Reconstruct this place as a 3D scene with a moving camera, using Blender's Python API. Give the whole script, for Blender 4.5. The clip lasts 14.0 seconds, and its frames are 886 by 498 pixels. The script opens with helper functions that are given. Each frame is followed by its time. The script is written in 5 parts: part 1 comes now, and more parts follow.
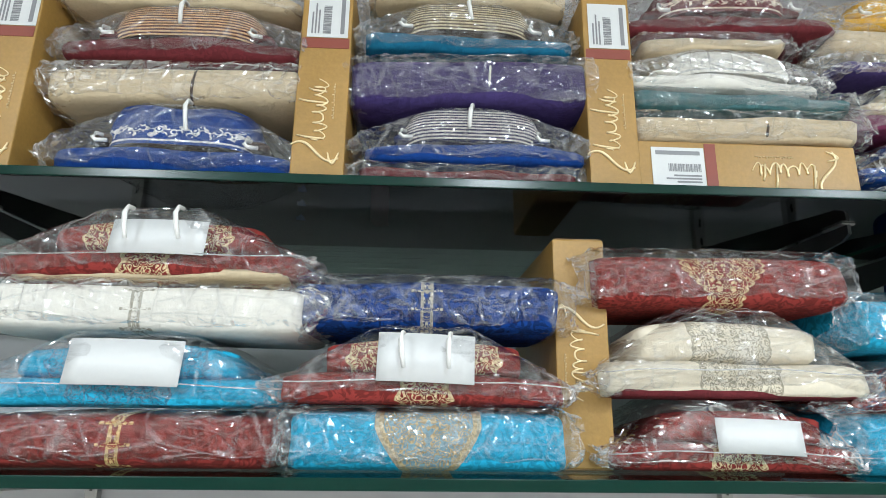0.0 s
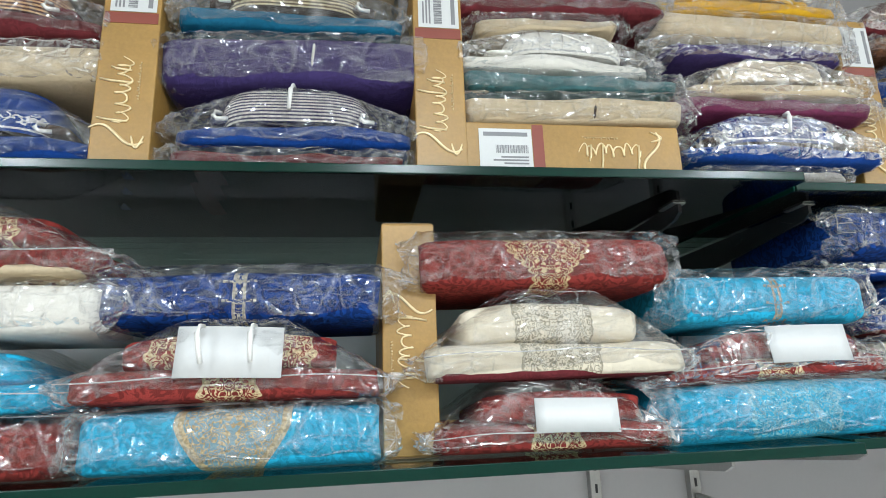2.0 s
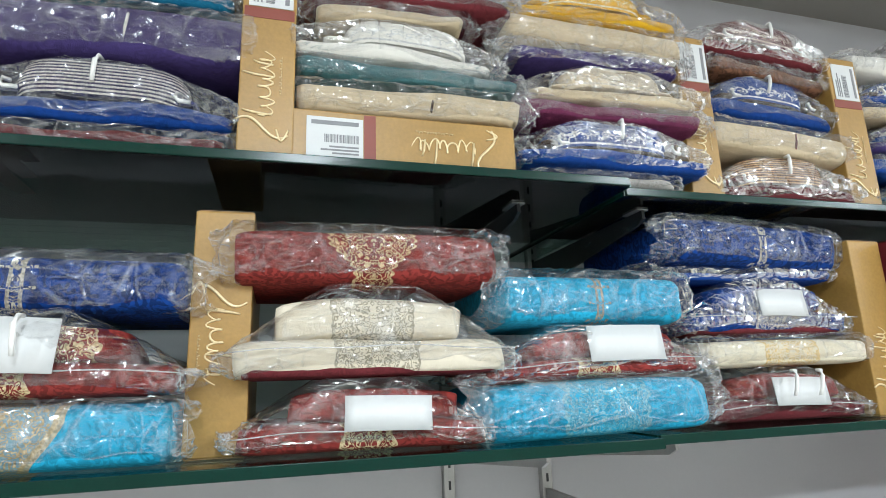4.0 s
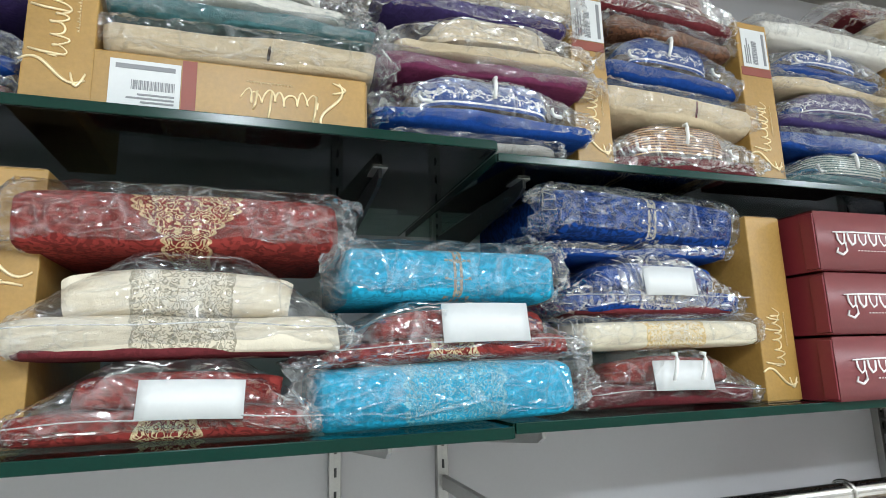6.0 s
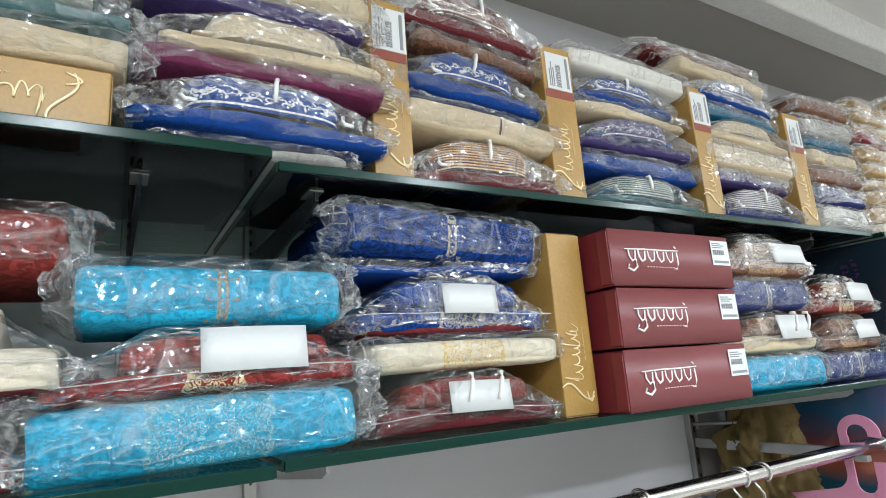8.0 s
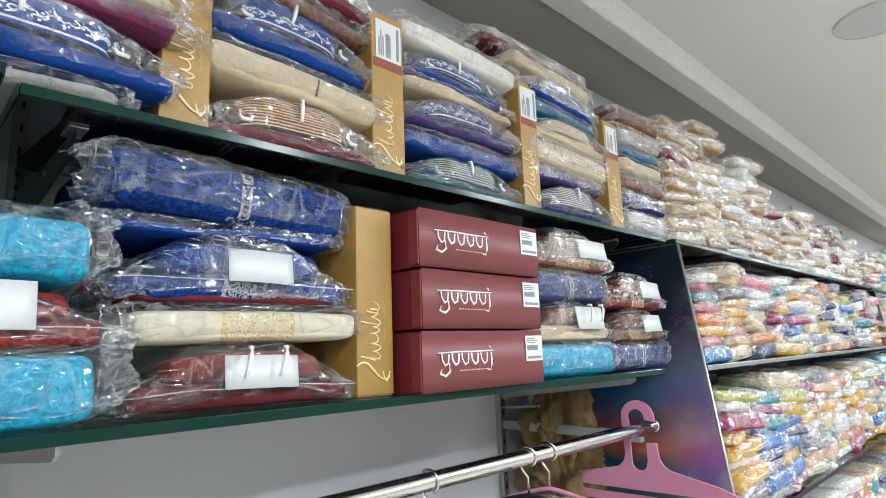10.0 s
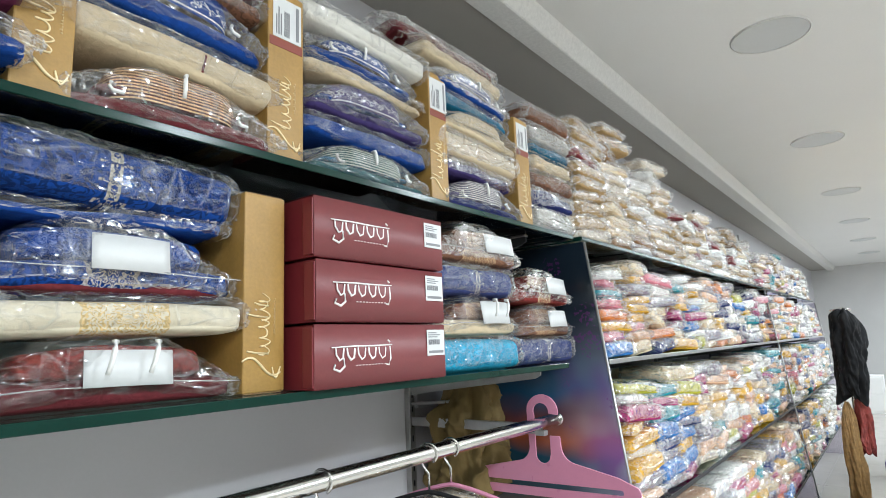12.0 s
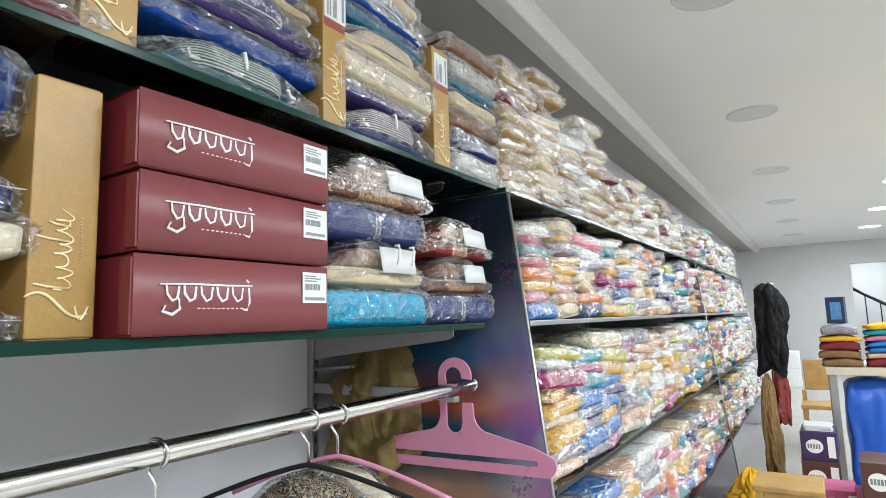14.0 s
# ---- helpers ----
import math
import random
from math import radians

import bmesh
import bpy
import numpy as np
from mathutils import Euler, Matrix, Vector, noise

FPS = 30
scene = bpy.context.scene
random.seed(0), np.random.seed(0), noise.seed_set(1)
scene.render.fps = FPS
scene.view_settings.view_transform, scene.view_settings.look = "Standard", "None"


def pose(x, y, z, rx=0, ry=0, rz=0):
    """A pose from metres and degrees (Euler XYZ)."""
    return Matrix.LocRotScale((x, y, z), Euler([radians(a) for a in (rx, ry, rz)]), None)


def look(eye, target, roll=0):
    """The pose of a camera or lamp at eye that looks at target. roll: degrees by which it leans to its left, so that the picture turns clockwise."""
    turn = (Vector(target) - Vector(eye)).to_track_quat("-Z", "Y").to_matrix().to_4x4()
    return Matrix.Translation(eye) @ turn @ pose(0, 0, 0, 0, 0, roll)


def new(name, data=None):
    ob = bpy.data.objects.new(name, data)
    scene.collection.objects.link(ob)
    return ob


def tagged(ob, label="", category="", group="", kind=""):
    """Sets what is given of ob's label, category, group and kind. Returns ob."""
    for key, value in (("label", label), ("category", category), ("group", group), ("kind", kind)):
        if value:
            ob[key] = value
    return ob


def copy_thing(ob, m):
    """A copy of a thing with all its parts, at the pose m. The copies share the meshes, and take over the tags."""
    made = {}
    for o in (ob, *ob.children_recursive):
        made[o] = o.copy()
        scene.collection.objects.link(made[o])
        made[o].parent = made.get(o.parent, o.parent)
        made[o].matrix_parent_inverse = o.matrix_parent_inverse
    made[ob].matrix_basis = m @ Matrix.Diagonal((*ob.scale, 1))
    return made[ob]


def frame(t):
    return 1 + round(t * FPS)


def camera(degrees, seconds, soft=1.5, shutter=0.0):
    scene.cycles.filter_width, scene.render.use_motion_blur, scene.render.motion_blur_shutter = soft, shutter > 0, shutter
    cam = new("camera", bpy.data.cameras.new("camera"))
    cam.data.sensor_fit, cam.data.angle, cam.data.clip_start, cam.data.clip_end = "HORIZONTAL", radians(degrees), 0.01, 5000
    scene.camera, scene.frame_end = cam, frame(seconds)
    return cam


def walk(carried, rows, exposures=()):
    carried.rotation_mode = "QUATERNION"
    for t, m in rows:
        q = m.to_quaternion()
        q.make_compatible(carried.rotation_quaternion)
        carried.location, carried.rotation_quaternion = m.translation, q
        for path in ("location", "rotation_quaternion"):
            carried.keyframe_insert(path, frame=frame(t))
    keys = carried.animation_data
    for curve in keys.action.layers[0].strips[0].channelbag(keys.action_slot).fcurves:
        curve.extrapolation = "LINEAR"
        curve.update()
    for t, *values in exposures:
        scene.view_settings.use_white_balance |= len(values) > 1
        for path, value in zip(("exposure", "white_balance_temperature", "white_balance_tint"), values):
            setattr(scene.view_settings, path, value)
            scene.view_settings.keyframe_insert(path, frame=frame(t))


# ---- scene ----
cam = camera(75.0, 14.0, soft=0.8)
PATH = [
    (0, (0.061, 0.011, 1.47), (0.145, 1.945, 1.973), 0.8),
    (0.5, (0.091, 0.01, 1.474), (0.206, 1.943, 1.971), 0.1),
    (1, (0.136, 0.008, 1.476), (0.295, 1.94, 1.97), -0.4),
    (1.5, (0.188, 0.018, 1.475), (0.417, 1.949, 1.943), -1.7),
    (2, (0.24, 0.023, 1.471), (0.526, 1.947, 1.933), -2.1),
    (2.5, (0.273, 0.022, 1.477), (0.598, 1.944, 1.922), -1.7),
    (3, (0.329, 0.005, 1.474), (0.706, 1.913, 1.938), -1.9),
    (3.2, (0.34, 0.004, 1.47), (0.762, 1.902, 1.939), -2.0),
    (5.3, (0.537, 0.042, 1.465), (1.119, 1.914, 1.86), -1.6),
    (5.5, (0.563, 0.036, 1.466), (1.126, 1.914, 1.863), -1.9),
    (6, (0.611, 0.053, 1.464), (1.231, 1.917, 1.84), -1.6),
    (6.5, (0.663, 0.07, 1.461), (1.391, 1.906, 1.771), -1.5),
    (7, (0.701, 0.068, 1.461), (1.519, 1.853, 1.84), -2.6),
    (7.5, (0.742, 0.062, 1.464), (1.639, 1.797, 1.892), -3.7),
    (8, (0.771, 0.056, 1.462), (1.764, 1.738, 1.891), -4.2),
    (8.5, (0.808, 0.044, 1.463), (1.885, 1.674, 1.89), -3.9),
    (9, (0.838, 0.042, 1.449), (2.057, 1.578, 1.843), -3.1),
    (9.2, (0.846, 0.047, 1.451), (2.096, 1.56, 1.836), -2.7),
    (11.3, (0.924, 0.027, 1.441), (2.474, 1.248, 1.771), -2.4),
    (11.5, (0.928, 0.03, 1.442), (2.482, 1.242, 1.779), -2.4),
    (12, (0.937, 0.026, 1.439), (2.493, 1.238, 1.769), -2.4),
    (12.5, (0.965, 0.021, 1.43), (2.553, 1.197, 1.742), -2.2),
    (13, (1.024, 0.031, 1.418), (2.662, 1.136, 1.728), -2.1),
    (13.5, (1.101, 0.05, 1.391), (2.754, 1.141, 1.665), -1.3),
    (14, (1.168, 0.067, 1.382), (2.841, 1.134, 1.627), -1.8),
]
walk(cam, [(t, look(eye, target, roll)) for t, eye, target, roll in PATH])

# ---- world and light ----
world = bpy.data.worlds.new("shop_world")
world.use_nodes = True
scene.world = world
world.node_tree.nodes["Background"].inputs[0].default_value = (0.9, 0.95, 1.0, 1)
world.node_tree.nodes["Background"].inputs[1].default_value = 0.05

CEIL, SOFFIT, WALL = 2.78, 2.70, 1.46
X0, X1, Y0 = -2.6, 16.0, -3.4
# x 13.6, 13.4 and X1 + 1.3 are added lamps that brighten the far walls
LAMP_SPOTS = [(x, -1.55) for x in (-1.6, 0.5, 2.6, 4.7)] + [(x, -0.85) for x in (7.0, 9.2, 11.4, 13.6)] + [(x, -2.75) for x in (-1.6, 0.5, 2.6, 4.7, 7.4, 10.6, 13.4)] + [(X1 + 1.3, -1.0)]
LAMP_POWER = 50.0

# ---- small tools ----


def part(name, bm, material, parent=None, label=""):
    """Links a bmesh or a mesh as one object under a thing."""
    if isinstance(bm, bmesh.types.BMesh):
        me = bpy.data.meshes.new(name)
        bmesh.ops.recalc_face_normals(bm, faces=bm.faces)
        bm.to_mesh(me)
        bm.free()
    else:
        me = bm
    if material and not me.materials:
        me.materials.append(material)
    ob = new(name, me)
    if parent:
        ob.parent = parent
    if label:
        ob["label"] = label
    return ob


def empty(name, x, y, z, rz=0.0, rx=0.0, ry=0.0):
    ob = new(name)
    ob.empty_display_size = 0.05
    ob.matrix_basis = pose(x, y, z, rx, ry, rz)
    return ob


def box_bm(x0, x1, y0, y1, z0, z1, bevel=0.0, seg=2):
    bm = bmesh.new()
    bmesh.ops.create_cube(bm, size=1)
    for v in bm.verts:
        v.co = Vector((x0 + (v.co.x + 0.5) * (x1 - x0), y0 + (v.co.y + 0.5) * (y1 - y0), z0 + (v.co.z + 0.5) * (z1 - z0)))
    if bevel:
        bmesh.ops.bevel(bm, geom=bm.edges[:], offset=bevel, segments=seg, affect="EDGES", profile=0.5)
    return bm


def join(*bms):
    out = bms[0]
    for b in bms[1:]:
        me = bpy.data.meshes.new("tmp")
        b.to_mesh(me)
        out.from_mesh(me)
        bpy.data.meshes.remove(me)
        b.free()
    return out


def smooth(bm):
    for f in bm.faces:
        f.smooth = True
    return bm


def loft(rows, closed=True, caps=True):
    """A mesh through rows of points."""
    verts = [tuple(p) for r in rows for p in r]
    m, faces = len(rows[0]), []
    for i in range(len(rows) - 1):
        for j in range(m if closed else m - 1):
            k = (j + 1) % m
            faces.append((i * m + j, i * m + k, (i + 1) * m + k, (i + 1) * m + j))
    if closed and caps:
        for i in (0, len(rows) - 1):
            c = len(verts)
            mid = sum((Vector(p) for p in rows[i]), Vector()) / m
            verts.append(tuple(mid))
            for j in range(m):
                faces.append((i * m + j, i * m + (j + 1) % m, c))
    me = bpy.data.meshes.new("loft")
    me.from_pydata(verts, [], faces)
    bm = bmesh.new()
    bm.from_mesh(me)
    bpy.data.meshes.remove(me)
    bmesh.ops.recalc_face_normals(bm, faces=bm.faces)
    return smooth(bm)


def tube(points, r, seg=8, closed=False):
    """A round bar through points."""
    pts = [Vector(p) for p in points]
    rows, n = [], len(pts)
    ref = Vector((0.31, 0.17, 0.93))
    for i, p in enumerate(pts):
        d = (pts[min(i + 1, n - 1)] - pts[max(i - 1, 0)]).normalized()
        a = d.cross(ref)
        if a.length < 0.05:
            a = d.cross(Vector((1, 0, 0)))
        a.normalize()
        b = d.cross(a).normalized()
        rad = r[i] if isinstance(r, (list, tuple)) else r
        rows.append([p + rad * (math.cos(2 * math.pi * k / seg) * a + math.sin(2 * math.pi * k / seg) * b) for k in range(seg)])
    return loft(rows)


def spw(v, e):
    return math.copysign(abs(v) ** e, v)


def ridge(p):
    return 0.5 - abs(noise.noise(p))


# ---- materials ----


class Nodes:
    """Short forms for a material's node tree."""

    def __init__(self, name):
        self.mat = bpy.data.materials.new(name)
        self.mat.use_nodes = True
        self.tree = self.mat.node_tree
        self.tree.nodes.clear()
        self.out = self.tree.nodes.new("ShaderNodeOutputMaterial")

    def node(self, kind, ins=None, operation="", data_type="", clamp=None):
        n = self.tree.nodes.new(kind)
        if operation:
            n.operation = operation
        if data_type:
            n.data_type = data_type
        if clamp is not None:
            n.clamp = clamp
        for k, v in (ins or {}).items():
            if isinstance(v, bpy.types.NodeSocket):
                self.tree.links.new(v, n.inputs[k])
            else:
                n.inputs[k].default_value = v
        return n

    def math(self, op, a, b=0.0, c=0.0):
        return self.node("ShaderNodeMath", {0: a, 1: b, 2: c}, operation=op).outputs[0]

    def mix(self, fac, a, b):
        n = self.node("ShaderNodeMix", {0: fac}, data_type="RGBA")
        for k, v in ((6, a), (7, b)):
            if isinstance(v, bpy.types.NodeSocket):
                self.tree.links.new(v, n.inputs[k])
            else:
                n.inputs[k].default_value = (*v, 1) if len(v) == 3 else v
        return n.outputs[2]

    def ramp(self, fac, lo, hi):
        return self.node("ShaderNodeMapRange", {0: fac, 1: lo, 2: hi, 3: 0.0, 4: 1.0}, clamp=True).outputs[0]

    def coords(self, scale=(1, 1, 1)):
        c = self.node("ShaderNodeTexCoord").outputs["Object"]
        return self.node("ShaderNodeMapping", {0: c, 3: scale}).outputs[0]

    def noise(self, vec, scale, detail=3.0, rough=0.55, dist=0.0):
        return self.node("ShaderNodeTexNoise", {"Vector": vec, "Scale": scale, "Detail": detail, "Roughness": rough, "Distortion": dist}).outputs[0]

    def bump(self, height, strength, distance=0.002, normal=None):
        ins = {"Height": height, "Strength": strength, "Distance": distance}
        if normal:
            ins["Normal"] = normal
        return self.node("ShaderNodeBump", ins).outputs[0]

    def surface(self, color, rough=0.5, metal=0.0, normal=None, **more):
        ins = {"Base Color": (*color, 1) if isinstance(color, tuple) and len(color) == 3 else color, "Roughness": rough, "Metallic": metal}
        if normal:
            ins["Normal"] = normal
        ins.update(more)
        s = self.node("ShaderNodeBsdfPrincipled", ins)
        self.tree.links.new(s.outputs[0], self.out.inputs[0])
        return self.mat


def plain(name, color, rough=0.5, metal=0.0, var=0.12, scale=18.0, bump=0.1, grain=220.0, spec=0.5):
    """A surface with broad stains, fine grain and slight relief."""
    n = Nodes(name)
    c = n.coords()
    big, fine = n.noise(c, scale, 4), n.noise(c, grain, 2)
    f = n.math("ADD", n.math("MULTIPLY", big, 0.65), n.math("MULTIPLY", fine, 0.35))
    lo, hi = tuple(v * (1 - var) for v in color), tuple(min(1, v * (1 + var)) for v in color)
    col = n.mix(n.ramp(f, 0.3, 0.7), lo, hi)
    r = n.math("ADD", n.math("MULTIPLY", big, 0.16), rough - 0.08)
    return n.surface(col, r, metal, n.bump(f, bump, 0.002), **{"Specular IOR Level": spec})


def fabric(name, base, motif="", thread=(0.55, 0.38, 0.16), brocade=0.35, half=0.03, sheen=0.0, rough=0.8, second=None):
    """Woven cloth with a tone-on-tone damask and, at the middle, an embroidered motif."""
    n = Nodes(name)
    c = n.coords()
    rnd = n.node("ShaderNodeObjectInfo").outputs["Random"]
    shift = n.node("ShaderNodeVectorMath", {0: c, 1: n.node("ShaderNodeCombineXYZ", {0: rnd, 1: n.math("MULTIPLY", rnd, 3.0)}).outputs[0]}, operation="ADD").outputs[0]
    xyz = n.node("ShaderNodeSeparateXYZ", {0: c})
    x, y, z = xyz.outputs
    ax = n.math("ABSOLUTE", x)
    damask = n.ramp(n.noise(shift, 50.0, 2.0, 0.5, 2.6), 0.475, 0.525)
    dark = second or tuple(v * (1 - brocade) for v in base)
    col = n.mix(damask, base, dark)
    big = n.noise(shift, 9.0, 3)
    col = n.mix(n.math("MULTIPLY", n.ramp(big, 0.35, 0.7), 0.25), col, tuple(v * 0.7 for v in base))
    height = n.math("MULTIPLY", damask, 0.25)
    if motif:
        fold = n.node("ShaderNodeCombineXYZ", {0: ax, 1: n.math("MULTIPLY", y, 0.6), 2: z}).outputs[0]
        curlv = n.node("ShaderNodeTexNoise", {"Vector": fold, "Scale": 70.0, "Detail": 1.0}).outputs[1]
        swirl = n.node("ShaderNodeVectorMath", {0: n.node("ShaderNodeVectorMath", {0: curlv, 1: (0.022, 0.022, 0.022)}, operation="MULTIPLY").outputs[0], 1: fold}, operation="ADD").outputs[0]
        if motif == "stripes":
            wave = n.math("SINE", n.math("MULTIPLY", z, 1150.0))
            beads = n.math("SINE", n.math("MULTIPLY", x, 1800.0))
            mask = n.math("GREATER_THAN", n.math("ADD", wave, n.math("MULTIPLY", beads, 0.35)), -0.05)
        elif motif == "border":
            vor = n.node("ShaderNodeTexVoronoi", {"Vector": n.node("ShaderNodeVectorMath", {0: fold, 1: (90, 90, 120)}, operation="MULTIPLY").outputs[0], "Scale": 1.0}).outputs[0]
            curl = n.math("GREATER_THAN", n.math("SINE", n.math("MULTIPLY", vor, 14.0)), 0.1)
            vine = n.math("ADD", n.math("MULTIPLY", n.math("SINE", n.math("MULTIPLY", x, 210.0)), 0.004), 0.021)
            band = n.math("LESS_THAN", n.math("ABSOLUTE", n.math("SUBTRACT", z, vine)), 0.007)
            rim = n.math("LESS_THAN", n.math("ABSOLUTE", n.math("SUBTRACT", z, 0.006)), 0.0015)
            mask = n.math("MAXIMUM", n.math("MULTIPLY", band, curl), rim)
        else:
            vor = n.node("ShaderNodeTexVoronoi", {"Vector": swirl, "Scale": 105.0}).outputs[0]
            rings = n.math("GREATER_THAN", n.math("SINE", n.math("MULTIPLY", vor, 17.0)), 0.15)
            if motif == "paisley":
                edge = n.math("SUBTRACT", half, n.math("MULTIPLY", n.math("POWER", n.math("MAXIMUM", n.math("SUBTRACT", 0.062, z), 0.0), 1.3), 1.45))
            elif motif == "scallop":
                fan = n.math("MULTIPLY", n.ramp(z, 0.022, 0.060), half * 0.62)
                edge = n.math("ADD", n.math("ADD", fan, half * 0.38), n.math("MULTIPLY", n.math("ABSOLUTE", n.math("SINE", n.math("MULTIPLY", z, 300.0))), 0.006))
            elif motif == "strip":
                edge = n.math("ADD", half, n.math("MULTIPLY", n.math("GREATER_THAN", n.math("SINE", n.math("MULTIPLY", z, 230.0)), 0.9), 0.014))
            else:
                edge = n.math("ADD", half, n.math("MULTIPLY", n.noise(fold, 60.0, 1.0), 0.03))
            inside = n.math("LESS_THAN", ax, edge)
            mask = n.math("MULTIPLY", inside, rings)
            if motif == "paisley":
                col = n.mix(n.math("MULTIPLY", inside, 0.55), col, (0.34, 0.30, 0.24))
            rim = n.math("LESS_THAN", n.math("ABSOLUTE", n.math("SUBTRACT", ax, edge)), 0.006 if motif == "paisley" else 0.0022)
            mask = n.math("MAXIMUM", mask, n.math("MULTIPLY", rim, 0.9))
        col = n.mix(n.math("MULTIPLY", mask, 0.85), col, n.mix(n.ramp(n.noise(c, 260.0, 1.0), 0.42, 0.6), thread, tuple(min(1.0, v * 1.5 + 0.08) for v in thread)))
        height = n.math("ADD", height, n.math("MULTIPLY", mask, 0.8))
    weave = n.noise(c, 900.0, 1.0)
    crease = n.noise(shift, 26.0, 3.0, 0.6, 0.6)
    height = n.math("ADD", height, n.math("ADD", n.math("MULTIPLY", weave, 0.5), n.math("MULTIPLY", crease, 2.2)))
    return n.surface(col, rough, 0.0, n.bump(height, 0.55, 0.0022), **{"Sheen Weight": sheen, "Specular IOR Level": 0.18})


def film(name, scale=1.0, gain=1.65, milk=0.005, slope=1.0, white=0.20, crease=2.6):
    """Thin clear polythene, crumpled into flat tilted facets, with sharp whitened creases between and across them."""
    n = Nodes(name)
    c = n.coords()
    rnd = n.node("ShaderNodeObjectInfo").outputs["Random"]
    c = n.node("ShaderNodeVectorMath", {0: c, 1: n.node("ShaderNodeCombineXYZ", {0: n.math("MULTIPLY", rnd, 5.0), 2: rnd}).outputs[0]}, operation="ADD").outputs[0]

    def vec(op, u, v):
        return n.node("ShaderNodeVectorMath", {0: u, 1: v}, operation=op)

    warp = n.node("ShaderNodeTexNoise", {"Vector": c, "Scale": 8.0 * scale, "Detail": 1.0}).outputs[1]
    wc = vec("ADD", c, vec("MULTIPLY", warp, (0.03, 0.03, 0.03)).outputs[0]).outputs[0]

    def place(stretch, lean):
        return n.node("ShaderNodeMapping", {0: wc, 2: lean, 3: tuple(v * scale for v in stretch)}).outputs[0]

    def facets(stretch, lean, amp):
        p = place(stretch, lean)
        v = n.node("ShaderNodeTexVoronoi", {"Vector": p, "Scale": 1.0})
        away = vec("SUBTRACT", p, v.outputs["Position"]).outputs[0]
        tilt = vec("SUBTRACT", v.outputs["Color"], (0.5, 0.5, 0.5)).outputs[0]
        return n.math("MULTIPLY", vec("DOT_PRODUCT", away, tilt).outputs["Value"], amp)

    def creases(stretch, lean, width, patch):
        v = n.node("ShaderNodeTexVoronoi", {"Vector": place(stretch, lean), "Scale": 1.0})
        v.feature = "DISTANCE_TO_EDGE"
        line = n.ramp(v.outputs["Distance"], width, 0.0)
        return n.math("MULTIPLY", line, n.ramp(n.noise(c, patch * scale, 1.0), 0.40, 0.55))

    h = n.math("ADD", facets((11.0, 13.0, 24.0), (0.3, 0.6, 0.1), 0.9), facets((30.0, 36.0, 60.0), (0.9, 0.2, 0.5), 0.20))
    h = n.math("ADD", h, n.math("MULTIPLY", n.noise(c, 9.0 * scale, 2.0), 0.8))
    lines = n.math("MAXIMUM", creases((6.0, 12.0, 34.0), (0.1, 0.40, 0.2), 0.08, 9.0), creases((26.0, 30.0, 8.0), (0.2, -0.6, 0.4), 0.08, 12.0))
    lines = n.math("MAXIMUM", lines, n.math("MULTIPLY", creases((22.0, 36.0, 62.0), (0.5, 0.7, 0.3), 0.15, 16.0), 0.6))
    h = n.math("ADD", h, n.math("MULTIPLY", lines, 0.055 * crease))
    nor = n.bump(h, 1.0, 0.030 * slope)
    gloss = n.node("ShaderNodeBsdfGlossy", {"Color": (1, 1, 1, 1), "Roughness": 0.15, "Normal": nor})
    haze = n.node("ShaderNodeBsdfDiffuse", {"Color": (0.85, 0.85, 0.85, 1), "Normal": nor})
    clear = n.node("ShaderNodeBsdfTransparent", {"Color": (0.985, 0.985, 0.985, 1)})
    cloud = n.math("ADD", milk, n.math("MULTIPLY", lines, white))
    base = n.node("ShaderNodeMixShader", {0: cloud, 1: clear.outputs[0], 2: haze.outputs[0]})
    fres = n.node("ShaderNodeFresnel", {"IOR": 1.48}).outputs[0]
    fac = n.math("MINIMUM", n.math("MULTIPLY", fres, gain), 0.45)
    mixed = n.node("ShaderNodeMixShader", {0: fac, 1: base.outputs[0], 2: gloss.outputs[0]})
    n.tree.links.new(mixed.outputs[0], n.out.inputs[0])
    return n.mat


def glass(name, tint, rough=0.02, gain=1.0):
    n = Nodes(name)
    gloss = n.node("ShaderNodeBsdfGlossy", {"Color": (1, 1, 1, 1), "Roughness": rough})
    clear = n.node("ShaderNodeBsdfTransparent", {"Color": (*tint, 1)})
    fac = n.math("MINIMUM", n.math("MULTIPLY", n.node("ShaderNodeFresnel", {"IOR": 1.52}).outputs[0], gain), 1.0)
    mixed = n.node("ShaderNodeMixShader", {0: fac, 1: clear.outputs[0], 2: gloss.outputs[0]})
    n.tree.links.new(mixed.outputs[0], n.out.inputs[0])
    return n.mat


def lamp_face(name, color, strength):
    n = Nodes(name)
    e = n.node("ShaderNodeEmission", {0: (*color, 1), 1: strength})
    n.tree.links.new(e.outputs[0], n.out.inputs[0])
    return n.mat


BLUE, RED, MAROON, CREAM = (0.004, 0.046, 0.235), (0.27, 0.036, 0.030), (0.14, 0.021, 0.026), (0.62, 0.50, 0.335)
WHITE, SKY, PURPLE, NAVY = (0.78, 0.75, 0.68), (0.018, 0.40, 0.63), (0.050, 0.033, 0.13), (0.014, 0.022, 0.13)
TEAL, TAN, YELLOW, GREEN = (0.006, 0.125, 0.225), (0.23, 0.105, 0.060), (0.76, 0.42, 0.02), (0.06, 0.16, 0.17)
PLUM, GREY, SILVER, GOLD = (0.17, 0.03, 0.08), (0.38, 0.36, 0.33), (0.62, 0.60, 0.55), (0.52, 0.35, 0.13)

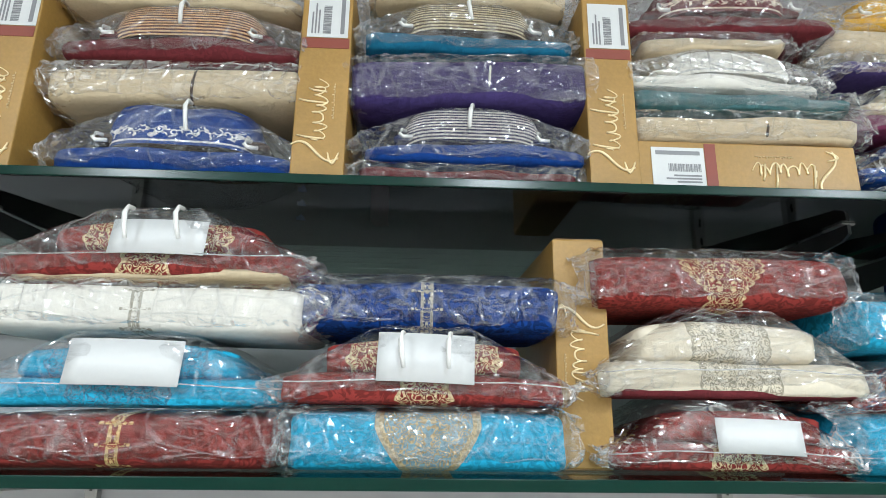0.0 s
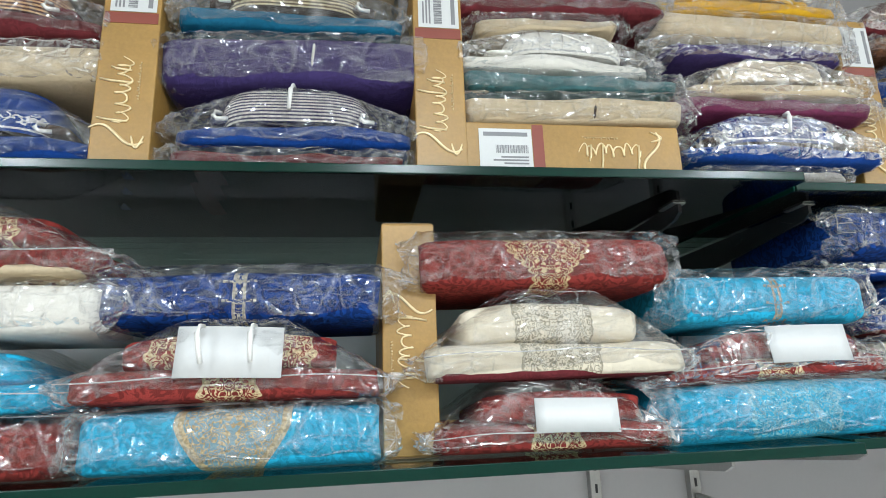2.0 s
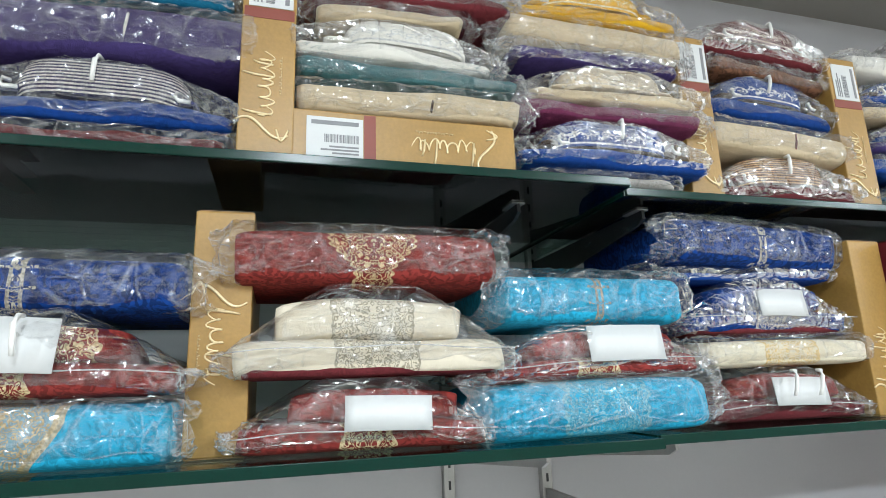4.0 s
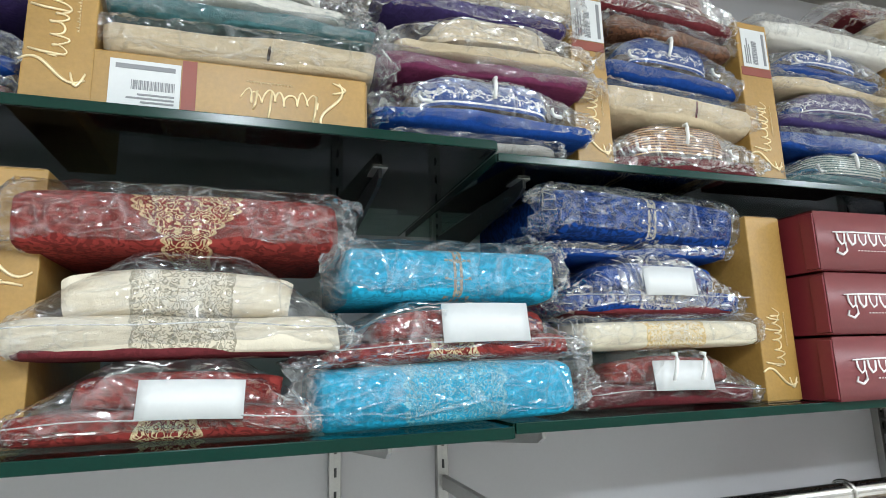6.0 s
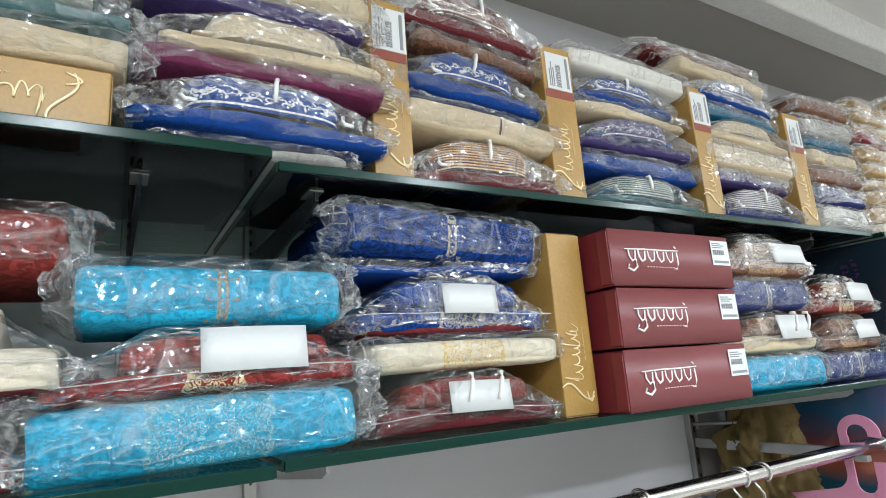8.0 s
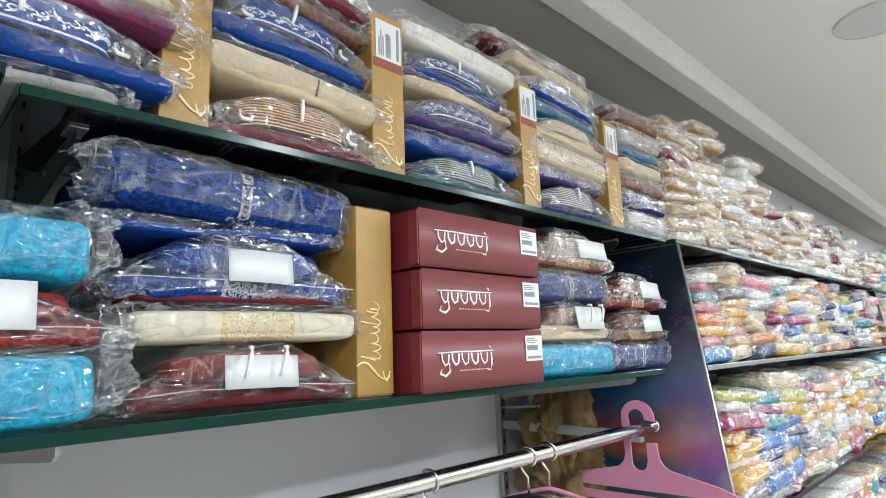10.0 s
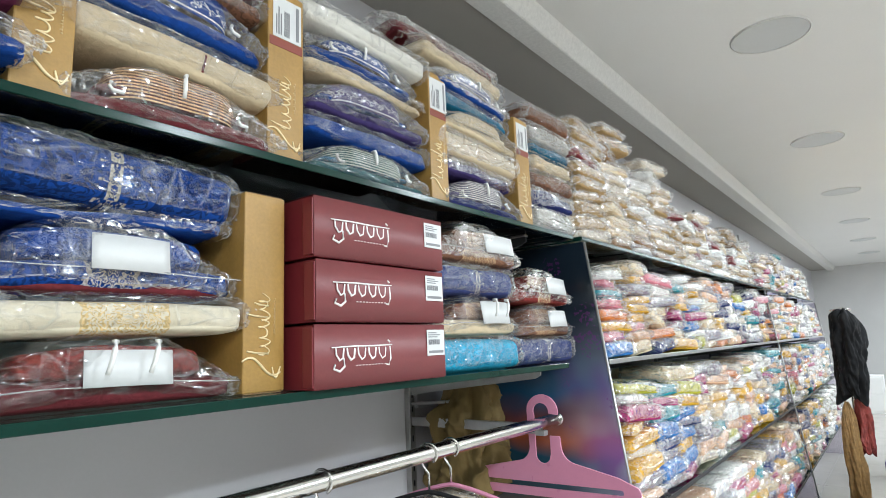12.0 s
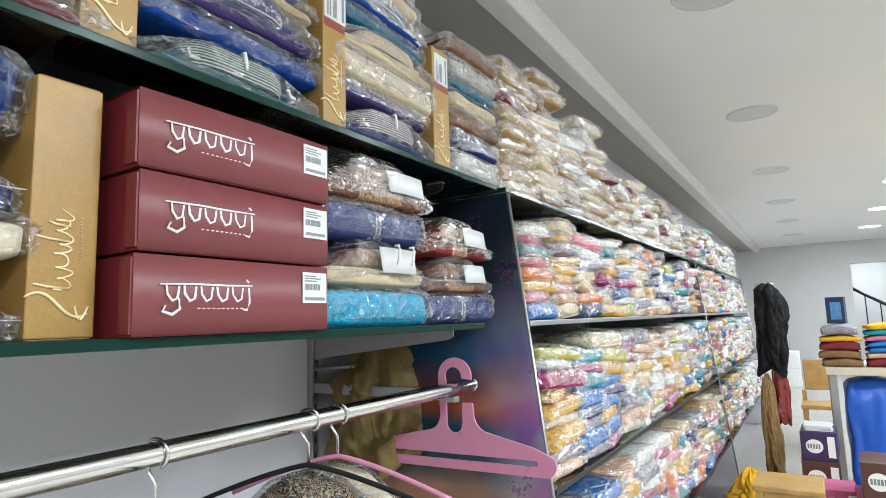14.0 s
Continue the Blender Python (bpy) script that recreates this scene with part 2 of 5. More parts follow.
FAB = {
    "blue": fabric("blue_cotton", BLUE, brocade=0.15), "navy": fabric("navy_cotton", NAVY, brocade=0.2),
    "maroon": fabric("maroon_cotton", MAROON, brocade=0.2), "cream": fabric("cream_cotton", CREAM, brocade=0.05),
    "white": fabric("white_cotton", WHITE, brocade=0.04), "purple": fabric("purple_cotton", PURPLE, brocade=0.15),
    "teal": fabric("teal_cotton", TEAL, brocade=0.15), "tan": fabric("tan_brocade", TAN, brocade=0.45),
    "yellow": fabric("yellow_cotton", YELLOW, brocade=0.1), "green": fabric("green_cotton", GREEN, brocade=0.2),
    "plum": fabric("plum_cotton", PLUM, brocade=0.15), "grey": fabric("grey_cotton", GREY, brocade=0.1),
    "sky": fabric("sky_brocade", SKY, brocade=0.3), "red": fabric("red_brocade", RED, brocade=0.45),
    "brown": fabric("brown_lining", (0.06, 0.035, 0.025), brocade=0.1),
    "red_scallop": fabric("red_brocade_scalloped", RED, "scallop", (0.50, 0.38, 0.20), 0.45, 0.060), "red_strip": fabric("red_brocade_strip", RED, "strip", GOLD, 0.45, 0.006),
    "red_yoke": fabric("red_brocade_yoke", RED, "panel", (0.5, 0.40, 0.22), 0.45, 0.088), "blue_yoke": fabric("blue_brocade_yoke", BLUE, "panel", (0.06, 0.10, 0.27), 0.5, 0.085), "sky_yoke": fabric("sky_brocade_yoke", SKY, "panel", (0.02, 0.12, 0.2), 0.25, 0.09),
    "red_gold": fabric("red_brocade_gold", RED, "panel", (0.5, 0.40, 0.22), 0.45, 0.018), "sky_paisley": fabric("sky_brocade_paisley", SKY, "paisley", (0.40, 0.27, 0.11), 0.32, 0.066),
    "sky_strip": fabric("sky_brocade_strip", SKY, "strip", (0.26, 0.17, 0.07), 0.32, 0.005), "sky_lace": fabric("sky_brocade_lace", SKY, "panel", (0.13, 0.33, 0.38), 0.3, 0.055),
    "sky_dark": fabric("sky_brocade_dark", SKY, "panel", (0.02, 0.12, 0.2), 0.25, 0.05), "white_strip": fabric("white_cotton_strip", WHITE, "strip", (0.2, 0.18, 0.13), 0.04, 0.006),
    "blue_strip": fabric("blue_brocade_strip", BLUE, "strip", (0.4, 0.36, 0.27), 0.6, 0.007), "cream_motif": fabric("cream_cotton_motif", (0.76, 0.68, 0.54), "panel", (0.22, 0.19, 0.13), 0.03, 0.042),
    "cream_gold": fabric("cream_cotton_gold", (0.76, 0.68, 0.52), "panel", (0.5, 0.33, 0.1), 0.03, 0.04), "blue_gold": fabric("blue_brocade_gold", BLUE, "panel", (0.36, 0.32, 0.28), 0.55, 0.02),
    "tan_gold": fabric("tan_brocade_gold", TAN, "panel", (0.42, 0.27, 0.14), 0.4, 0.05), "navy_strip": fabric("navy_brocade_strip", (0.04, 0.06, 0.2), "strip", (0.35, 0.33, 0.3), 0.3, 0.007),
}
COLLAR = {
    "stripe_orange": fabric("collar_copper_stripes", (0.09, 0.03, 0.03), "stripes", (0.60, 0.36, 0.18), 0.0), "stripe_silver": fabric("collar_silver_stripes", (0.025, 0.02, 0.07), "stripes", (0.5, 0.46, 0.42), 0.0),
    "stripe_green": fabric("collar_green_stripes", (0.02, 0.08, 0.08), "stripes", (0.36, 0.38, 0.33), 0.0), "stripe_gold": fabric("collar_gold_stripes", (0.12, 0.08, 0.05), "stripes", (0.5, 0.42, 0.26), 0.0),
    "blue": fabric("collar_blue_vine", BLUE, "border", (0.62, 0.6, 0.58), 0.1), "maroon": fabric("collar_maroon_vine", MAROON, "border", (0.6, 0.5, 0.4), 0.1),
    "white": fabric("collar_white_beads", WHITE, "border", (0.36, 0.36, 0.36), 0.03), "cream": fabric("collar_cream_beads", CREAM, "border", (0.4, 0.34, 0.26), 0.03),
    "yellow": fabric("collar_yellow_beads", YELLOW, "border", (0.6, 0.55, 0.4), 0.05), "purple": fabric("collar_purple_vine", PURPLE, "border", (0.4, 0.38, 0.4), 0.1),
}
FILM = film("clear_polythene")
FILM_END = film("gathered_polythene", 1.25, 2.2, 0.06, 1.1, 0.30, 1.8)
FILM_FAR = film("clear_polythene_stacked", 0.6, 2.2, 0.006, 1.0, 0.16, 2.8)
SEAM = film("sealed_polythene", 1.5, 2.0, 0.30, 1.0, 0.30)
CARD = plain("white_card", (0.64, 0.645, 0.64), 0.5, var=0.03, bump=0.04)
PLASTIC = plain("white_plastic", (0.8, 0.79, 0.76), 0.35, var=0.04)
KRAFT = plain("kraft_board", (0.365, 0.208, 0.053), 0.38, var=0.20, scale=9.0, bump=0.3, grain=160.0)
KRAFT_IN = plain("kraft_board_inside", (0.30, 0.19, 0.09), 0.7, var=0.15)
FOIL = plain("gold_foil", (0.86, 0.70, 0.42), 0.35, 0.35, var=0.1)
WINE = plain("wine_board", (0.190, 0.043, 0.046), 0.42, var=0.10, scale=7.0, bump=0.06)
WINE_SIDE = plain("wine_board_side", (0.17, 0.018, 0.024), 0.42, var=0.12, scale=7.0, bump=0.06)
INK = plain("dark_print", (0.22, 0.22, 0.23), 0.5, var=0.05)
PRINT = plain("white_print", (0.85, 0.82, 0.80), 0.45, var=0.03)
RUST = plain("rust_print", (0.24, 0.05, 0.03), 0.45, var=0.06)
EDGE = plain("green_glass_edge", (0.002, 0.027, 0.019), 0.2, var=0.15, scale=6.0, bump=0.03, spec=0.22)
SHELF = glass("green_shelf_glass", (0.65, 0.79, 0.745), 0.03)
STEEL = plain("chrome", (0.78, 0.77, 0.75), 0.14, 1.0, var=0.04, bump=0.02)
ZINC = plain("zinc_steel", (0.42, 0.42, 0.41), 0.38, 0.9, var=0.1)
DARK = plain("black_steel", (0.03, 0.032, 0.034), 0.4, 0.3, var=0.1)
PAINT = plain("white_wall_paint", (0.56, 0.555, 0.58), 0.6, var=0.03, scale=2.0, bump=0.08, grain=120.0)
# darkened: paints in the soffit's shade, and cuts bounce from the unseen walls
SHADE = plain("darkened_beige_paint", (0.36, 0.34, 0.31), 0.7, var=0.05, scale=2.0)
PAINT_UP = plain("grey_wall_paint", (0.60, 0.59, 0.58), 0.7, var=0.04, scale=2.5, bump=0.08, grain=120.0)
CEILING = plain("ceiling_paint", (0.80, 0.79, 0.77), 0.7, var=0.02, scale=1.5, bump=0.10, grain=90.0)
STIPPLE = plain("stippled_plaster", (0.72, 0.71, 0.69), 0.7, var=0.10, scale=60.0, bump=1.0, grain=150.0)
TILE = plain("pale_floor_tile", (0.42, 0.39, 0.35), 0.18, var=0.05, scale=3.0, bump=0.02)
GROUT = plain("floor_grout", (0.32, 0.30, 0.28), 0.7)
PINK = plain("pink_plastic", (0.62, 0.24, 0.36), 0.3, var=0.04, bump=0.03)
KHAKI = plain("khaki_cloth", (0.165, 0.110, 0.036), 0.85, var=0.2, scale=14.0, bump=0.4, grain=500.0)
BLACK = plain("black_cloth", (0.007, 0.007, 0.008), 0.95, var=0.2, bump=0.2)
WOOD = plain("honey_wood", (0.46, 0.27, 0.09), 0.4, var=0.25, scale=12.0, bump=0.1)
BLUE_BAG = plain("blue_vinyl", (0.015, 0.10, 0.48), 0.35, var=0.15, scale=9.0, bump=0.2)

# ---- the room ----


def setting(name, bm, material, label, category):
    return tagged(part(name, bm, material), label, category, kind="structure")


floor = setting("floor", box_bm(X0, X1, Y0, WALL + 0.15, -0.1, -0.003), GROUT, "pale polished tiled shop floor", "floor")
setting("wall_north", box_bm(X0, X1, WALL, WALL + 0.15, -0.003, 3.0), PAINT, "plain painted wall behind the glass shelves", "wall")
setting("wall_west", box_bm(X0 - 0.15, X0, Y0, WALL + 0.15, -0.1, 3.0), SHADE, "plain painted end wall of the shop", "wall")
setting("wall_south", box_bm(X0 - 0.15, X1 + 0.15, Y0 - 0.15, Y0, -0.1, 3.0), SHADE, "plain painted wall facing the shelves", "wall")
far_wall = join(box_bm(X1, X1 + 0.15, -0.62, WALL + 0.15, -0.003, 3.0), box_bm(X1, X1 + 0.15, Y0, -2.2, -0.003, 3.0), box_bm(X1, X1 + 0.15, -2.2, -0.62, 2.3, 3.0))
setting("wall_east", far_wall, PAINT_UP, "grey painted far wall with a wide opening", "wall")
setting("wall_beyond", box_bm(X1 + 2.4, X1 + 2.5, -3.0, 0.6, -0.1, 3.0), PAINT_UP, "painted wall seen through the far opening", "wall")
setting("floor_beyond", box_bm(X1 + 0.0, X1 + 2.5, -3.0, 0.6, -0.1, -0.004), TILE, "pale floor beyond the far opening", "floor")
setting("ceiling_beyond", box_bm(X1 + 0.15, X1 + 2.5, -3.0, 0.6, 2.78, 2.9), CEILING, "ceiling beyond the far opening", "ceiling")
setting("ceiling", box_bm(X0, X1, Y0, 1.0, CEIL, CEIL + 0.12), CEILING, "smooth white false ceiling", "ceiling")
# the bulkhead over the shelves: a stippled edge strip and a smooth underside with shade painted in
prof = [(1.0, CEIL), (1.036, SOFFIT + 0.004), (1.042, SOFFIT), (1.14, SOFFIT)]
rows = [[(x, y + 0.002 * noise.noise(Vector((x * 3, y * 9, z * 9))), z) for y, z in prof] + [(x, 1.14, CEIL + 0.1), (x, 1.0, CEIL + 0.1)] for x in [X0 + i * (X1 - X0) / 60 for i in range(61)]]
edge_bm = loft(rows)
for f in edge_bm.faces:
    f.smooth = False
setting("trim_bulkhead", edge_bm, STIPPLE, "stippled white plaster edge of the bulkhead", "trim")
setting("ceiling_soffit", box_bm(X0, X1, 1.14, WALL, SOFFIT + 0.03, CEIL + 0.1), SHADE, "underside of the bulkhead, its shade painted in as grey", "ceiling")
setting("baseboard", box_bm(X0, X1, WALL - 0.012, WALL, 0.0, 0.09, 0.003), TILE, "narrow tiled skirting along the wall", "baseboard")


# ---- ceiling lamps ----
LIT = lamp_face("lamp_diffuser_lit", (0.95, 0.98, 1.0), 9.0)
OFF = plain("lamp_diffuser_off", (0.60, 0.61, 0.61), 0.35, var=0.02, bump=0.01)


def disc(r, z0, z1, seg=40):
    bm = bmesh.new()
    bmesh.ops.create_cone(bm, cap_ends=True, segments=seg, radius1=r, radius2=r, depth=z1 - z0, matrix=Matrix.Translation((0, 0, (z0 + z1) / 2)))
    return bm


def ring(r0, r1, z0, z1, seg=40):
    rows = []
    for k in range(seg + 1):
        a = 2 * math.pi * k / seg
        rows.append([(r * math.cos(a), r * math.sin(a), z) for r, z in ((r0, z1), (r0, z0 + 0.003), (r0 + 0.004, z0), (r1 - 0.004, z0), (r1, z0 + 0.003), (r1, z1))])
    return loft(rows, True, False)


def ceiling_lamp(x, y, r, material, label):
    ob = empty("ceiling_lamp", x, y, CEIL)
    part("diffuser", disc(r - 0.008, -0.006, 0.0), material, ob)
    part("rim", ring(r - 0.008, r, -0.008, 0.0), CEILING, ob, "white rim")
    return tagged(ob, label, "ceiling lamp")


first = ceiling_lamp(3.82, 0.325, 0.165, OFF, "round flat ceiling lamp, switched off, in the white ceiling")
tagged(first, group="unlit ceiling lamps")
for x in (1.85, 5.72, 7.75, 9.78, 11.8, 13.8):
    copy_thing(first, pose(x, 0.325, CEIL))
lit = None
for x, y in LAMP_SPOTS:
    if lit is None:
        lit = tagged(ceiling_lamp(x, y, 0.165, LIT, "round flat lit ceiling lamp in the white ceiling, some added"), group="lit downlights")
    else:
        copy_thing(lit, pose(x, y, CEIL))
    data = bpy.data.lights.new("downlight", "AREA")
    data.shape, data.size, data.energy, data.color = "DISK", 0.30, LAMP_POWER, (0.85, 0.965, 1.05)
    lamp = new("downlight", data)
    lamp.matrix_basis = pose(x, y, CEIL - 0.012)

# ---- shelves, uprights, brackets ----
UP1, UP2, LOW1, LOW2 = 0.815, 0.862, 0.795, 0.838  # front edges
ZU, ZL = 1.788, 1.371  # tops of the glass
THICK = 0.014


def glass_shelf(x0, x1, yf, z, back=WALL - 0.012, label="thick green-edged glass shelf on steel brackets", edge=None):
    ob = empty("glass_shelf", (x0 + x1) / 2, yf, z)
    w = (x1 - x0) / 2
    part("pane", box_bm(-w, w, 0.004, back - yf, -THICK, 0.0, 0.0008, 1), SHELF, ob)
    part("polished_edge", box_bm(-w, w, 0.0, 0.0036, -THICK - (0.001 if z < 1.7 else -0.0005), 0.001, 0.0015), edge or EDGE, ob, "dark polished glass edge")
    part("side_edge", box_bm(-w - 0.003, -w - 0.0005, 0.004, back - yf, -THICK, 0.0), EDGE, ob)
    part("side_edge", box_bm(w + 0.0005, w + 0.003, 0.004, back - yf, -THICK, 0.0), EDGE, ob)
    return tagged(ob, label, "shelf", "glass shelves")


glass_shelf(-1.55, 0.955, UP1, ZU)
glass_shelf(0.978, 2.735, UP2, ZU)
glass_shelf(-1.55, 0.952, LOW1, ZL)
glass_shelf(0.975, 2.58, LOW2, ZL)


SLOT = []


def upright(x, z0=0.25, z1=2.62):
    ob = empty("slotted_upright", x, WALL, 0)
    bm = box_bm(-0.014, 0.014, -0.024, -0.0005, z0, z1, 0.002)
    part("channel", bm, ZINC, ob)
    for i in range(int((z1 - z0 - 0.1) / 0.05)):
        z = z0 + 0.06 + i * 0.05
        if not SLOT:
            me = bpy.data.meshes.new("slot")
            bm = box_bm(-0.003, 0.003, -0.0252, -0.0241, 0.0, 0.02)
            bm.to_mesh(me)
            bm.free()
            SLOT.append(me)
        part("slot", SLOT[0], DARK, ob).location = (0, 0, z)
    return tagged(ob, "zinc slotted wall upright for shelf brackets", "shelf upright", "slotted uprights")


UPRIGHTS = (-1.35, -0.66, 0.80, 1.056, 2.53)
post = upright(UPRIGHTS[0])
for x in UPRIGHTS[1:]:
    copy_thing(post, pose(x, WALL, 0))


def bracket(x, z, yf, name="shelf_bracket"):
    """A flat steel arm that tapers to the front."""
    ob = empty(name, x, WALL - 0.0255, z)
    d = WALL - 0.0255 - yf
    bm = bmesh.new()
    pts = [(0, 0.0), (0, -0.085), (-0.06, -0.075), (-d + 0.02, -0.026), (-d, -0.016), (-d, 0.0)]
    for sx in (-0.003, 0.003):
        bm.faces.new([bm.verts.new((sx, y, zz)) for y, zz in pts])
    a, b = list(bm.faces)
    va, vb = list(a.verts), list(b.verts)
    for i in range(len(pts)):
        j = (i + 1) % len(pts)
        bm.faces.new((va[i], va[j], vb[j], vb[i]))
    part("arm", bm, ZINC if z < 1.5 else DARK, ob)
    part("pad", box_bm(-0.012, 0.012, -d, -d + 0.05, 0.0, 0.0025), ZINC, ob)
    return tagged(ob, "flat steel bracket holding a glass shelf", "shelf bracket", "shelf brackets")


for x in UPRIGHTS:
    bracket(x, ZU - THICK - 0.0035, 0.93)
    bracket(x, ZL - THICK - 0.0035, 0.88 if x < 1 else 0.91)

# ---- hanging rail ----
RAIL_Y, RAIL_Z = 0.925, 1.195
rail = empty("hanging_rail", 1.8, RAIL_Y, RAIL_Z)
part("bar", tube([(-0.82 + 1.66 * i / 12, 0, 0) for i in range(13)], 0.0185, 20), STEEL, rail, "polished chrome tube")
for x in (1.056, 2.53):
    arm = part("arm", join(box_bm(-0.006, 0.006, 0.0, WALL - 0.0255 - RAIL_Y, -0.03, 0.0, 0.001), box_bm(-0.012, 0.012, -0.02, 0.012, -0.034, -0.0190, 0.002)), ZINC, rail, "flat zinc arm")
    arm.location = (x - 1.8, 0, 0)
cap = part("end_cap", tube([(0.84, 0, 0), (0.85, 0, 0), (0.853, 0, 0)], [0.0195, 0.0195, 0.016], 20), STEEL, rail)
tape = part("tape", tube([(-0.462, 0, 0), (-0.45, 0, 0), (-0.417, 0, 0)], [0.0192, 0.0198, 0.0192], 18), CARD, rail, "crumpled strip of white tape")
tagged(rail, "chrome hanging rail on zinc wall arms", "rail")

# ---- packed garments ----


def cloth(w, d, h, seed, e=0.5, n=26, m=22, wob=0.004, layers=0, taper=0.10, sag=0.0):
    """A folded bundle of cloth: front at y 0, base at z 0."""
    rows, o = [], Vector((seed * 7.3, seed * 3.1, seed * 1.7))
    for i in range(n + 1):
        u = -1 + 2 * i / n
        u = math.copysign(abs(u) ** 0.85, u)
        end = (1 - abs(u) ** 26) ** 0.5 if abs(u) < 1 else 0.0
        s = 1 - taper * u * u
        row = []
        for j in range(m):
            a = 2 * math.pi * j / m
            ky, kz = -spw(math.cos(a), e), spw(math.sin(a), e)
            hh = h * s
            y = d / 2 + ky * d / 2 * (0.95 + 0.05 * end)
            z = hh / 2 + kz * hh / 2 * (0.92 + 0.08 * end) - 0.5 * sag * u * u * h
            p = Vector((u * w / 2, y, z))
            q = Vector((p.x * 9, p.y * 9, p.z * 22)) + o
            p.y += wob * 1.6 * noise.noise(q) + wob * 0.8 * noise.noise(q * 2.7)
            p.z += wob * noise.noise(q + Vector((11, 5, 2))) * (1 if z > 0.2 * h else 0.2)
            p.x += wob * 1.5 * noise.noise(q + Vector((3, 9, 7)))
            if layers and ky < -0.2:
                p.y += 0.006 * abs(math.sin(math.pi * layers * (z + 0.004 * noise.noise(q * 0.6)) / h)) ** 0.35 * -1 + 0.006
            p.z = max(p.z, 0.0)
            row.append(p)
        rows.append(row)
    return loft(rows)


def bag(w, d, h, seed, tent=0.0, fin=0.03, n=60, m=30, crumple=0.006, power=1.15, square=0.0, jitter=0.0040, sharp=0.20):
    """A crumpled clear bag over a bundle; its two ends stand out as creased fins, full height where square is 1."""
    rows, o = [], Vector((seed * 5.1, seed * 2.3, seed * 8.7))
    half = w / 2 + 0.004
    rnd = random.Random(int(seed * 10))
    for i in range(n + 1):
        u = -1 + 2 * i / n
        x = u * (half + fin)
        over = max(0.0, (abs(x) - half) / fin)
        t = min(1.0, abs(x) / half)
        hh = (h + 0.010) * (1 - tent * max(0.0, (t - 0.30) / 0.70) ** power)
        flat = 1 - (0.82 - 0.52 * square) * over ** 0.8
        row = []
        for j in range(m):
            a = math.radians(-112 + 224 * j / (m - 1))
            ky, kz = -spw(math.cos(a), 0.5), spw(math.sin(a), 0.5)
            y = d / 2 + ky * (d / 2 + 0.007) * (1 - 0.2 * over)
            z = hh * (0.5 + 0.1 * over * math.sin(seed * 3.7) + kz * 0.5 * flat)
            p = Vector((x, y, z))
            q = Vector((p.x * 12, p.y * 10, p.z * 20)) + o
            k = crumple * (0.7 + 1.0 * over)
            r1, r2, r3 = ridge(q), ridge(q * 2.4 + Vector((7, 1, 3))), ridge(q * 4.9)
            p.y -= k * (1.4 * r1 + 0.8 * r2 + 0.4 * r3) - k * 0.5
            p.z += k * (1.0 * ridge(q + Vector((4, 4, 4))) + 0.7 * r2 + 0.4 * r3) * min(1.0, max(0.0, z) / 0.02)
            p.x += 0.022 * over * noise.noise(Vector((p.y * 30, p.z * 55, seed))) * math.copysign(1, u) + 0.010 * over * noise.noise(q * 3.0)
            near = max(0.0, (t - 0.55) / 0.45) ** 1.5
            k = jitter * (0.12 + 0.9 * near + 0.5 * over + 0.5 * max(0.0, abs(kz) - 0.75))
            p += Vector((k * 0.6 * rnd.uniform(-1, 1), k * rnd.uniform(-1, 1), k * rnd.uniform(-1, 1) if z > 0.004 else 0.0))
            p.z = max(p.z, 0.0006)
            row.append(p)
        rows.append(row)
    bm = loft(rows, False)
    bmesh.ops.triangulate(bm, faces=bm.faces)
    for f in bm.faces:
        c = f.calc_center_median()
        if abs(c.x) > half * sharp or c.z > h * 0.93:
            f.smooth = False
        if abs(c.x) > half + 0.002:
            f.material_index = 1
    return bm


def collar(w, d, h, seed, notch=0.0):
    """A stand collar lying on a folded garment: an oval band with an open middle."""
    rows, k = [], 40
    for i in range(k + 1):
        a = -math.pi * 1.06 + 2.12 * math.pi * i / k
        ca, sa = math.sin(a), -math.cos(a)
        cut = 1 - notch * math.exp(-(a / 0.12) ** 2) - 0.35 * (1 - math.cos(a)) / 2
        row = []
        for r, z in ((0.97, 0.0), (1.02, 0.3), (1.0, 0.7), (0.955, 1.0), (0.93, 1.01), (0.92, 0.7), (0.9, 0.1)):
            wob = 1 + 0.02 * noise.noise(Vector((a * 2, z * 3, seed)))
            row.append((spw(ca, 0.5) * w / 2 * r * wob, d / 2 + spw(sa, 0.55) * d / 2 * r * wob, z * h * cut))
        rows.append(row)
    return loft(rows, False)


def card_bm(w, h, bend=0.004):
    rows = []
    for i in range(9):
        u = -1 + i / 4
        y = bend * u * u
        rows.append([(u * w / 2, y, 0), (u * w / 2, y, h), (u * w / 2, y + 0.0012, h), (u * w / 2, y + 0.0012, 0)])
    return loft(rows)


def hook_bm(h, lean=0.0):
    return tube([(lean, -0.004, 0), (lean * 0.5, -0.007, h * 0.35), (0, -0.007, h * 0.8), (0.003, -0.003, h), (0.004, 0.008, h * 1.02)], [0.0030, 0.0034, 0.0036, 0.0036, 0.003], 7)


def clip_bm(s=1.0):
    return tube([(0, 0.004, 0.012 * s), (-0.006 * s, -0.004, 0.011 * s), (-0.009 * s, -0.006, 0.004 * s), (-0.004 * s, -0.006, -0.001), (0.012 * s, -0.004, 0.0)], 0.0032, 7)


COUNT = [0]


